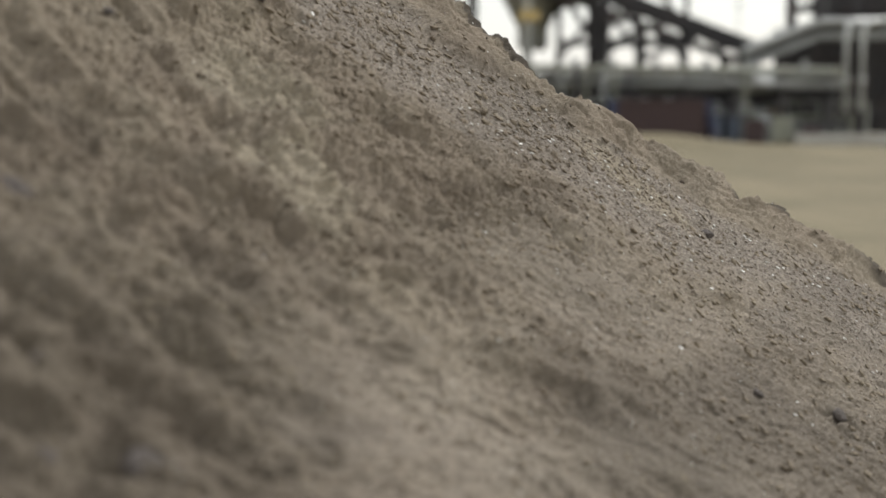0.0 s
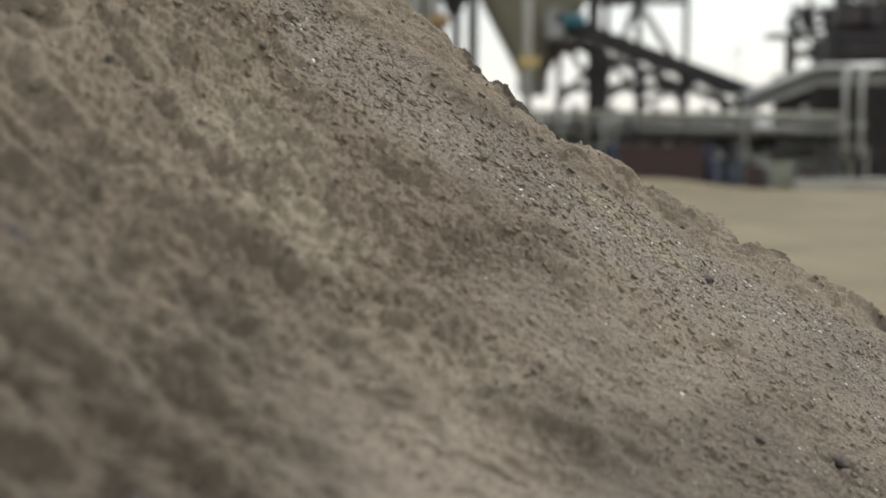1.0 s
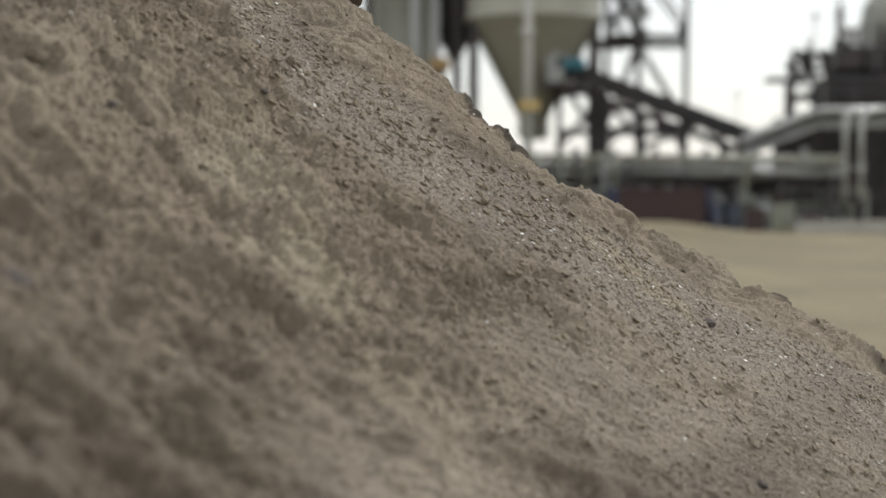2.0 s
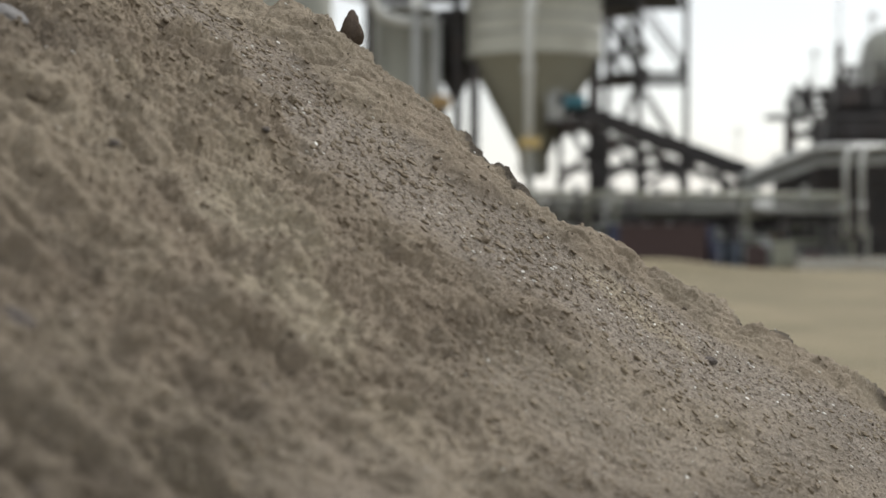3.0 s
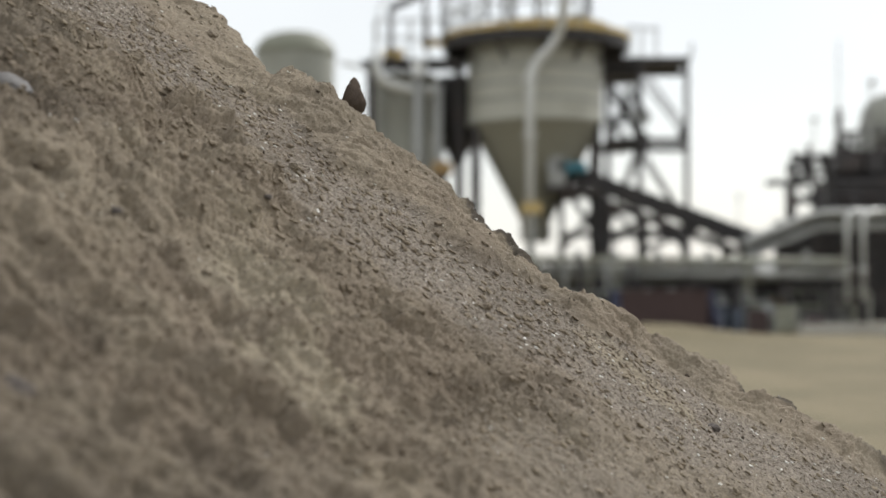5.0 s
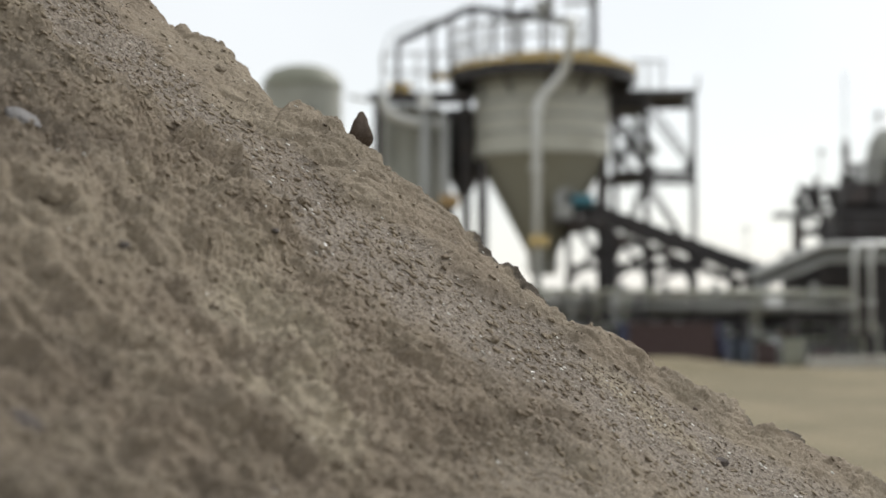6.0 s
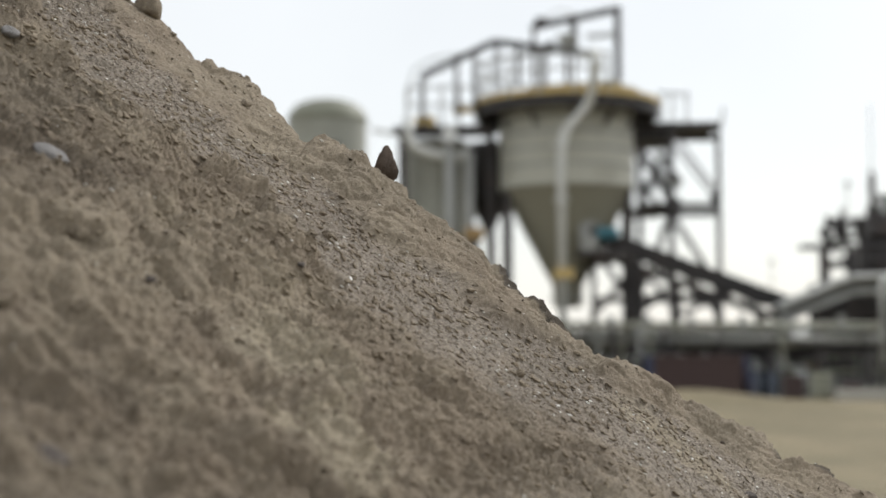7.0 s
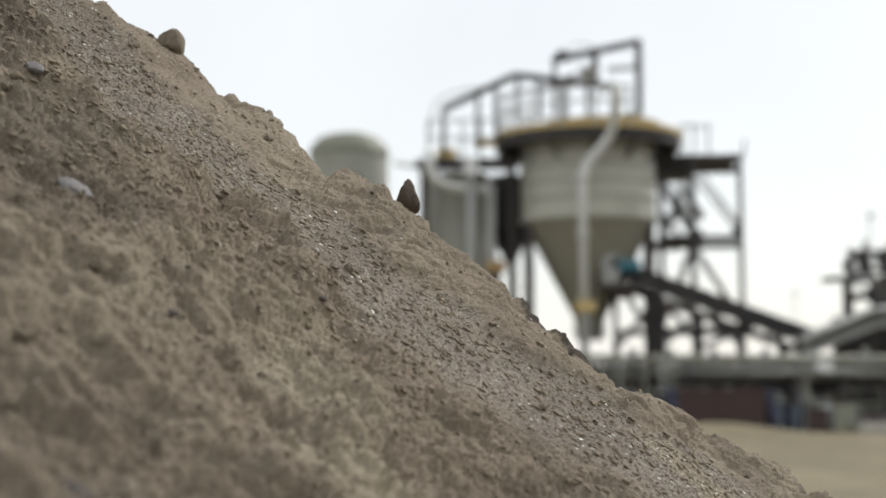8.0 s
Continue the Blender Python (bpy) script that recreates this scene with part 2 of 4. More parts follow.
CREST_U = (-2.4, -2.1, -1.7, -1.3, -1.15, -1.05, -0.95, -0.8, -0.65, -0.5, -0.35, -0.2, 0.0, 0.2, 0.35, 0.5, 0.66, 0.84, 0.93, 1.05, 1.3, 1.45, 1.6, 1.75, 1.9, 2.1, 2.6)
CREST_V = (0.006, 0.004, -0.074, -0.021, 0.066, -0.055, -0.099, 0.02, 0.089, 0.16, 0.154, 0.123, 0.031, 0.042, 0.042, 0.123, 0.143, 0.158, 0.115, 0.086, -0.019, -0.167, -0.079, -0.138, -0.2, -0.244, -0.414)


def bent_down(x, s):
    """A crease of softness s: 0 for x below 0, then x."""
    return s * np.logaddexp(0, x / s)


crest = np.interp(u, CREST_U, CREST_V)
crest = crest + 0.009 * fbm(flat, 0.13, 3, 200)
# Three belts: a crust below the crest, a run of fine gravel, and cloddy ground on the near side; lower down the run spreads out.
ragged = fbm(flat, 0.22, 4, 300, 0.55)
top_edge = np.interp(u, (-2.4, -1.5, -1.14, -0.48, -0.14, 0.09, 0.22, 0.58, 0.76, 0.93, 1.09, 1.3, 1.65, 2.0, 2.6), (0.10, 0.25, 0.33, 0.38, 0.40, 0.48, 0.38, 0.40, 0.36, 0.25, 0.26, 0.16, 0.14, -0.03, -0.2)) + 0.045 * ragged
near_edge = np.interp(u, (-2.4, -2.05, -1.59, -1.09, -0.68, -0.36, -0.17, 0.01, 0.36, 0.5, 1.0, 2.6), (0.40, 0.43, 0.58, 0.73, 0.75, 0.70, 0.66, 0.73, 0.81, 0.78, 0.62, 0.25)) + 0.05 * fbm(flat, 0.17, 3, 350)
loose = ease(u, 0.15, 0.8)
crusty = ease(top_edge - v, -0.02 - 0.08 * loose, 0.03 + 0.08 * loose) * (0.35 + 0.65 * ease(u, -0.75, -0.45))
near = ease((v - near_edge) / (0.06 + 0.24 * loose), 0.0, 1.0)
spread = near * ease(u - 0.5 * (v - 1.4) + 0.35 * fbm(flat, 0.5, 3, 305), 1.1, 1.8)
gravel = np.clip((1 - near) * (1 - ease(top_edge - v, -0.03, 0.05)), 0, 1)
gravel = np.maximum(gravel, 0.5 * spread) * (0.55 + 0.45 * ease(fbm(flat, 0.11, 3, 320), -0.7, 0.1))
near = near * (1 - 0.6 * spread)
cloddy = near * np.clip(0.35 + 0.9 * ease(fbm(flat, 0.4, 3, 340), -0.35, 0.35), 0, 1)


def turned(deg, squeeze):
    c, d = math.cos(radians(deg)), math.sin(radians(deg))
    return np.stack([u * c + v * d, squeeze * (v * c - u * d), 0 * u], -1)


along = turned(-22, 2.2)


def sloped(size, octaves, seed, gain=0.5):
    """Noise drawn out along the fall of the slope."""
    return fbm(along, size, octaves, seed, gain)


h = -1.45 * bent_down(crest - v, 0.03) - 1.3 * bent_down(-2.9 - u, 0.15) - 1.2 * bent_down(v - 4.4, 0.25)
h += 0.024 * fbm(flat, 0.7, 3, 10) + 0.012 * fbm(flat, 0.24, 3, 20)
# The near ground and the crust stand proud of the gravel run, with broken edges.
h += 0.026 * near * (1 - ease(u, 0.0, 0.6)) + 0.022 * crusty * (1 - 0.6 * loose) - 0.012 * gravel
# A crusted lobe bulges out over the run.
h += 0.022 * np.exp(-(((u + 0.30) / 0.24) ** 2) - ((v - 0.12) / 0.15) ** 2)
# A ridge shows behind the lower part of the crest, dark with damp and painted shade.
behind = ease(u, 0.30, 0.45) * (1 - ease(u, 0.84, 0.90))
h += 0.066 * behind * (1 + 0.2 * fbm(flat, 0.16, 2, 230)) * np.exp(-(((v - crest + 0.055) / 0.035) ** 2))
# Broken ground: soft clumps, cut into flat plates that end in small ledges.
broken = np.clip(near + 0.40 * crusty + 0.08, 0, 1) * (1 - 0.7 * gravel)
plate = sloped(0.22, 5, 40, 0.58)
h += broken * (0.020 * plate + 0.017 * ease(plate, 0.05, 0.085) + 0.014 * ease(plate, -0.36, -0.325) + 0.014 * ease(plate, 0.38, 0.415) - 0.022)
small = sloped(0.095, 4, 50, 0.55)
h += broken * (0.005 * small + 0.008 * ease(small, 0.0, 0.045) + 0.007 * ease(small, 0.35, 0.395) + 0.007 * ease(small, -0.38, -0.335) - 0.011)
tiny = sloped(0.045, 3, 52, 0.55)
h += np.maximum(broken, 0.55 * gravel) * (0.0030 * ease(tiny, 0.0, 0.07) + 0.0025 * ease(tiny, 0.36, 0.43) + 0.0025 * ease(tiny, -0.40, -0.33) - 0.004)
# Cracks and slip lines in the crust.
crack = np.abs(fbm(flat, 0.17, 4, 55, 0.55))
h -= 0.017 * crusty * (1 - ease(crack, 0.0, 0.05)) * ease(fbm(flat, 0.3, 2, 58), -0.4, 0.0)
slip = sloped(0.24, 3, 57, 0.5)
h += crusty * (0.012 * slip + 0.011 * ease(slip, 0.15, 0.18) + 0.011 * ease(slip, -0.25, -0.22) - 0.011)
# Lumps.
lump = np.abs(sloped(0.055, 4, 60, 0.55)) ** 0.8
h += (0.10 + 0.90 * np.maximum(cloddy, 0.5 * spread)) * 0.007 * (lump - 0.35)
# Ragged dark blotches, part damp and part painted lens fall-off, and dry pale ones.
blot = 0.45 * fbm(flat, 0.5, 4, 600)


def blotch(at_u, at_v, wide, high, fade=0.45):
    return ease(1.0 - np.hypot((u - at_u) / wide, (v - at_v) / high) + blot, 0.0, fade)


# Lens fall-off towards the left and the lower corners, put into the colour.
damp_shade_spots = np.maximum(0.55 * blotch(1.25, 2.7, 0.9, 1.0), 0.70 * blotch(2.45, 0.95, 1.0, 0.85, 0.9))
damp_shade_spots = np.maximum(damp_shade_spots, 0.5 * blotch(-0.80, 1.35, 0.75, 0.50, 0.6))
damp_shade_spots = np.maximum(damp_shade_spots, 0.6 * blotch(-1.75, 0.95, 0.70, 0.50, 0.6))
damp_shade_spots = np.maximum(damp_shade_spots, 0.30 * ease(v - 0.3 * u + 0.6 * blot, 1.2, 2.3))
damp_shade_spots = np.maximum(damp_shade_spots, 0.22 * ease(fbm(flat, 0.35, 4, 620), 0.15, 0.5))
# Behind the crest: the far side's shade, painted in together with damp.
damp_shade_spots = np.maximum(damp_shade_spots, 0.9 * ease(crest + 0.05 - v, 0.0, 0.03) * ease(u, 1.45, 1.6))
damp_shade_spots = np.maximum(damp_shade_spots, 1.0 * behind * ease(crest - 0.022 + 0.01 * fbm(flat, 0.06, 2, 235) - v, 0.0, 0.01))
dry_spots = np.maximum(blotch(0.62, 1.32, 0.26, 0.20), blotch(1.02, 1.50, 0.28, 0.20))
dry_spots = np.maximum(dry_spots, blotch(1.45, 0.32, 0.24, 0.10))
dry_spots = np.maximum(dry_spots, 0.25 * near * ease(sloped(0.20, 4, 640), 0.12, 0.5))
dry_spots = np.maximum(dry_spots, 0.35 * crusty * ease(fbm(flat, 0.2, 3, 650), 0.0, 0.4))
# Grain.
fine = np.abs(sloped(0.026, 3, 80)) ** 0.85
h += (0.22 + 0.78 * np.maximum(near, gravel)) * 0.0050 * (fine - 0.35)
h += (0.4 + 0.6 * np.maximum(gravel, near)) * 0.0026 * sloped(0.012, 2, 100)
H2 = h.reshape(NU, NV)


def stamp(at_u, at_v, size, height, sharp, seed, long=0.0):
    """Set a lump of that radius and height on the face; a drawn-out one is steeper and undercut on the side towards the foot."""
    r = np.random.default_rng(seed)
    i0, i1 = np.searchsorted(U, [at_u - 1.4 * size, at_u + 1.4 * size])
    j0, j1 = np.searchsorted(V, [at_v - 1.4 * size, at_v + 1.4 * size])
    if i1 - i0 < 2 or j1 - j0 < 2:
        return
    x, y = (U[i0:i1, None] - at_u) / size, (V[None, j0:j1] - at_v) / size
    a, s = (r.uniform(0, math.pi), r.uniform(0.6, 1.0)) if not long else (r.uniform(-0.62, -0.15), long)
    p, q = x * math.cos(a) + y * math.sin(a), (y * math.cos(a) - x * math.sin(a)) / s
    ang = np.arctan2(q, p)
    d = np.hypot(p, q) * (1 + 0.16 * np.sin(3 * ang + r.uniform(0, 6)) + 0.10 * np.sin(5 * ang + r.uniform(0, 6)))
    top = np.clip(1 - d**sharp, 0, 1) ** 0.6 * (1 + 0.35 * p * r.uniform(-1, 1))
    if long and height > 0:
        top = top * np.clip(0.8 + 0.5 * y, 0.2, 1.3) - 0.9 * (d > 1.0) * (d < 1.38) * np.clip(q * s + 0.05, 0, 0.6)
    H2[i0:i1, j0:j1] += height * top


G2, N2 = gravel.reshape(NU, NV), near.reshape(NU, NV)
for k in range(15000):
    a, b = rng.uniform(-2.4, 2.7), -0.3 + 3.3 * rng.random() ** 1.6
    i, j = min(NU - 1, np.searchsorted(U, a)), min(NV - 1, np.searchsorted(V, b))
    rough = max(0.9 * G2[i, j], N2[i, j])
    if rng.random() < 0.35 + 0.6 * G2[i, j]:
        size, long = rng.uniform(0.007, 0.013), 0.0
    else:
        size, long = 0.012 + 0.030 * rng.random() ** 2.5, rng.choice([0.35, 0.5, 0.7])
    stamp(a, b, size, (0.2 + 0.8 * rough) * min(0.006, size * rng.uniform(0.16, 0.36)), rng.uniform(2.5, 6.0), k, long)
for k in range(1500):
    a, b, size = rng.uniform(-2.4, 2.6), 0.2 + 2.4 * rng.random() ** 1.3, 0.018 + 0.042 * rng.random() ** 2
    i, j = min(NU - 1, np.searchsorted(U, a)), min(NV - 1, np.searchsorted(V, b))
    if rng.random() < 0.03 + 0.97 * N2[i, j]:
        stamp(a, b, size, size * rng.uniform(0.15, 0.30), rng.uniform(2.5, 5.0), 40000 + k, rng.choice([0.4, 0.55, 0.7]))
# Small gaps under crumbs and clods.
for k in range(1900):
    a, b = rng.uniform(-2.4, 2.7), -0.05 + 2.9 * rng.random() ** 1.4
    i, j = min(NU - 1, np.searchsorted(U, a)), min(NV - 1, np.searchsorted(V, b))
    size = (0.012 + 0.036 * rng.random() ** 3) * (0.55 + 0.45 * N2[i, j])
    if rng.random() < 0.18 + 0.82 * max(N2[i, j], 0.5 * G2[i, j]):
        stamp(a, b, size, -size * rng.uniform(0.22, 0.45), rng.uniform(1.6, 3.0), 20000 + k, rng.choice([0.12, 0.16, 0.22]))
# Deep gaps under the ledges of the near ground, along the broken edge and in the crust.
for a, b, size in ((-0.48, 0.69, 0.085), (-0.34, 0.70, 0.05), (-0.61, 0.29, 0.075), (-0.05, 0.72, 0.07), (0.18, 0.91, 0.07), (0.46, 0.85, 0.05), (0.07, 1.73, 0.14), (0.41, 1.98, 0.12),
                   (0.21, 1.62, 0.08), (0.13, 1.46, 0.08), (0.33, 1.59, 0.06), (0.19, 1.33, 0.05), (1.06, 1.74, 0.15), (0.94, 1.97, 0.12), (0.75, 1.31, 0.09), (-0.97, 0.74, 0.10), (1.87, 1.72, 0.09),
                   (2.34, 0.74, 0.07), (2.18, 1.30, 0.06), (0.69, 1.29, 0.06), (1.46, 0.50, 0.05), (1.62, 0.24, 0.04), (-0.24, 0.33, 0.08), (-0.08, 0.30, 0.07), (-0.16, 0.24, 0.05), (0.10, 0.27, 0.06), (0.20, 0.20, 0.05)):
    stamp(a, b, size, -0.34 * size, 2.0, int(7000 + 1000 * a), 0.17)
# Larger lumps: the crest's knobs, the crusted lobe, the rubble below the crest and the ledges of the near ground.
for a, b, size, tall, long in ((-1.15, -0.02, 0.10, 0.055, 0), (-1.0, 0.02, 0.07, 0.03, 0), (-0.33, 0.08, 0.17, 0.045, 0), (-0.15, 0.12, 0.15, 0.03, 0), (-0.10, 0.02, 0.06, 0.02, 0),
                               (0.93, 0.03, 0.070, 0.030, 0), (0.88, 0.12, 0.06, 0.020, 0), (0.76, 0.12, 0.05, 0.02, 0), (1.02, 0.10, 0.08, 0.02, 0), (1.47, -0.04, 0.10, 0.012, 0),
                               (1.60, 0.0, 0.12, 0.010, 0), (-2.1, 0.0, 0.08, 0.03, 0), (1.03, 1.68, 0.15, 0.045, 0.45), (0.95, 1.86, 0.13, 0.040, 0.4), (1.25, 1.50, 0.10, 0.03, 0.5),
                               (0.60, 1.42, 0.10, 0.035, 0.5), (0.98, 1.42, 0.12, 0.030, 0.8), (-0.06, 0.75, 0.05, 0.04, 0.6), (-0.32, 0.78, 0.06, 0.03, 0.5), (0.2, 1.35, 0.10, 0.035, 0.5)):
    stamp(a, b, size, tall, 3.0, int(5000 + 1000 * a), long)

base = np.array(START)[None] + u[:, None] * np.array(DOWN) + v[:, None] * np.array(FOOT)
normal = np.broadcast_to(np.array(FACE), base.shape)
co = base + normal * H2.reshape(-1, 1)
# The heap leans out: its crest runs level with the lens and its near side is steeper.
lean = 1 + 0.0255 * co[:, 1] - 0.154 * co[:, 0] - 0.0714 * (co[:, 2] - 1.7) + 0.06 * bent_down(v - 0.9, 0.25)
co = np.array((0, 0, 1.7)) + (co - np.array((0, 0, 1.7))) / np.clip(lean, 0.7, 1.9)[:, None]
faces_i, faces_j = np.meshgrid(np.arange(NU - 1), np.arange(NV - 1), indexing="ij")
v00 = (faces_i * NV + faces_j).ravel()
quads = np.stack([v00, v00 + 1, v00 + NV + 1, v00 + NV], -1)[:, ::-1]
pile_me = bpy.data.meshes.new("earth_mound")
pile_me.vertices.add(len(co))
pile_me.vertices.foreach_set("co", co.astype(np.float32).ravel())
pile_me.loops.add(quads.size)
pile_me.loops.foreach_set("vertex_index", quads.astype(np.int32).ravel())
pile_me.polygons.add(len(quads))
pile_me.polygons.foreach_set("loop_start", np.arange(0, quads.size, 4, dtype=np.int32))
pile_me.polygons.foreach_set("use_smooth", np.ones(len(quads), dtype=bool))
pile_me.update(calc_edges=True)
pile_me.validate()
attr = pile_me.attributes.new("gravel", "FLOAT", "POINT")
attr.data.foreach_set("value", gravel.astype(np.float32).ravel())
attr = pile_me.attributes.new("damp_shade", "FLOAT", "POINT")
attr.data.foreach_set("value", damp_shade_spots.astype(np.float32).ravel())
attr = pile_me.attributes.new("dry", "FLOAT", "POINT")
attr.data.foreach_set("value", dry_spots.astype(np.float32).ravel())
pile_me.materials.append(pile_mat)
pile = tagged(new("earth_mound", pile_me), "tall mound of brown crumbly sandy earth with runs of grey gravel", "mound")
GRID = co.reshape(NU, NV, 3)


def on_mound(a, b):
    """The surface at (u, v) on the face."""
    return Vector(GRID[min(NU - 2, max(1, int(np.searchsorted(U, a)))), min(NV - 2, max(1, int(np.searchsorted(V, b))))])


# ---- the yard: one sheet of sand to the horizon ----
def ground():
    line = np.concatenate([-np.geomspace(2500, 40, 16), np.linspace(-36, 76, 150), np.geomspace(80, 2500, 16)])
    gx, gy = np.meshgrid(line, line, indexing="ij")
    pts = np.stack([gx, gy, 0 * gx], -1).reshape(-1, 3)
    near = ease(200 - np.hypot(pts[:, 0], pts[:, 1]), 0, 120)
    z = near * (0.05 * fbm(pts, 7.0, 3, 500) + 0.02 * fbm(pts, 1.6, 2, 520))
    z += 0.30 * np.exp(-((pts[:, 0] - 5.60) / 1.6) ** 2 - ((pts[:, 1] - 39.4) / 1.0) ** 2)
    z += 0.12 * np.exp(-((pts[:, 0] - 6.84) / 2.2) ** 2 - ((pts[:, 1] - 38.6) / 1.0) ** 2)
    pts[:, 2] = z - 0.06
    n = len(line)
    a, b = np.meshgrid(np.arange(n - 1), np.arange(n - 1), indexing="ij")
    v = (a * n + b).ravel()
    me = bpy.data.meshes.new("ground")
    me.from_pydata(pts.tolist(), [], np.stack([v, v + n, v + n + 1, v + 1], -1).tolist())
    me.polygons.foreach_set("use_smooth", [True] * len(me.polygons))
    me.materials.append(sand_mat)
    return tagged(new("ground", me), "pale tan sand yard, flat and lightly tracked", "ground", kind="structure")


ground()

# ---- the plant ----
SX, SY = 2.79, 46.0


def silo():
    s = thing("silo", "grey-green steel silo with a conical hopper and banded shell", "silo", (SX, SY, 0))
    c = (SX, SY, 0)
    R = 2.12
    part("shell", lathe(c, [(0.05, 9.35), (R, 9.32), (R, 6.41)], 64), silo_mat, s, smooth=False)
    hop = part("hopper", lathe(c, [(R, 6.41), (1.79, 5.87), (0.48, 3.36), (0.43, 2.68)], 64), cone_mat, s, "steel cone with the shade of its downward face in its colour")
    for v in (8.56, 8.04, 7.54, 7.04):
        part("band", hoop(c, R + 0.002, v, 0.035, 0.07, 64), steel_grey, s)
    part("skirt_ring", hoop(c, R + 0.002, 6.45, 0.05, 0.10, 64), silo_mat, s)
    part("outlet_flange", hoop(c, 0.43, 2.95, 0.12, 0.08, 32), steel_grey, hop)
    for k in range(4):
        a = radians((20, 160, 200, 340)[k])
        x, y = SX + (R - 0.1) * math.cos(a), SY + (R - 0.1) * math.sin(a)
        part("leg", ibeam((x, y, 0), (x, y, 6.45), 0.2 + 0.08 * (x < SX), 0.22), steel_dark, s)
    return s


silo()


def platform():
    p = thing("access_platform", "round steel platform with yellow toe board and handrail", "platform", (SX, SY, 0))
    c, R = (SX, SY, 0), 2.95
    zt = 9.30
    part("deck", lathe(c, [(1.2, zt - 0.34), (R - 0.05, zt - 0.34), (R - 0.05, zt - 0.22), (1.2, zt - 0.22), (1.2, zt - 0.34)], 64), steel_black, p)
    part("toe_board", lathe(c, [(R, zt - 0.27), (R + 0.03, zt - 0.27), (R + 0.03, zt - 0.10), (R, zt - 0.10), (R, zt - 0.27)], 64), yellow, p, "yellow painted toe board")
    up = (SX + 0.38, SY - 0.7, 0)
    part("upper_deck", lathe(up, [(0.02, zt - 0.12), (1.84, zt - 0.12), (1.84, zt - 0.06), (0.02, zt - 0.06)], 48), steel_dark, p)
    part("upper_toe_board", lathe(up, [(1.84, zt - 0.16), (1.87, zt - 0.16), (1.87, zt + 0.10), (1.84, zt + 0.10), (1.84, zt - 0.16)], 48), yellow, p, "yellow painted upper toe board")
    for z, r, hgt in ((zt + 0.16, 0.34, 0.42), (zt + 0.06, 0.5, 0.2)):
        part("roof_vent", lathe((SX + 1.3, SY - 1.2, 0), [(0.02, z + hgt / 2), (r, z + hgt / 2), (r, z - hgt / 2), (0.02, z - hgt / 2)], 20), silo_mat, p)
    part("ring_beam", lathe(c, [(R - 0.12, zt - 0.62), (R - 0.01, zt - 0.62), (R - 0.01, zt - 0.275), (R - 0.12, zt - 0.275), (R - 0.12, zt - 0.62)], 64), steel_black, p, "dark rolled ring beam")
    for k in range(12):
        a = radians(68 + 224 * k / 11)
        x, y = SX + R * math.cos(a), SY + R * math.sin(a)
        part("post", tube([(x, y, zt - 0.3), (x, y, zt + 0.95)], 0.045, 8), steel_grey, p)
    for z, r in ((zt + 0.95, 0.05), (zt + 0.5, 0.035)):
        part("rail", lathe(c, [(R + r * math.cos(t), z + r * math.sin(t)) for t in [2 * math.pi * i / 8 for i in range(9)]], 48, radians(68), radians(224)), steel_grey, p)
    for k in range(12):
        a = 2 * math.pi * k / 12
        e = Vector((math.cos(a), math.sin(a), 0))
        part("bracket", ibeam(Vector((SX, SY, zt - 0.44)) + e * 2.0, Vector((SX, SY, zt - 0.44)) + e * (R - 0.05), 0.12, 0.18), steel_dark, p)
        part("knee_brace", angle_bar(Vector((SX, SY, zt - 1.1)) + e * 2.13, Vector((SX, SY, zt - 0.5)) + e * (R - 0.2), 0.09), steel_dark, p)


platform()


def downpipe():
    y = SY - 3.2
    d = thing("downpipe", "pale grey downpipe in front of the silo with yellow collar", "pipe", (2.43, y, 0))
    line = bent([(2.45, y, 0.0), (2.43, y, 7.75), (3.32, y + 0.1, 8.65), (3.48, y - 0.7, 10.09), (3.23, y + 0.9, 10.29)], 0.5)
    part("pipe", tube(line, 0.145, 20), galvanised, d, smooth=True)
    part("collar", lathe((2.48, y, 0), [(0.14, 3.45), (0.31, 3.45), (0.31, 3.76), (0.14, 3.76)], 24), yellow, d, "yellow collar")
    for v in (5.78, 7.45):
        part("flange", lathe((2.43, y, 0), [(0.14, v - 0.05), (0.22, v - 0.05), (0.22, v + 0.05), (0.14, v + 0.05)], 24), galvanised, d)


downpipe()


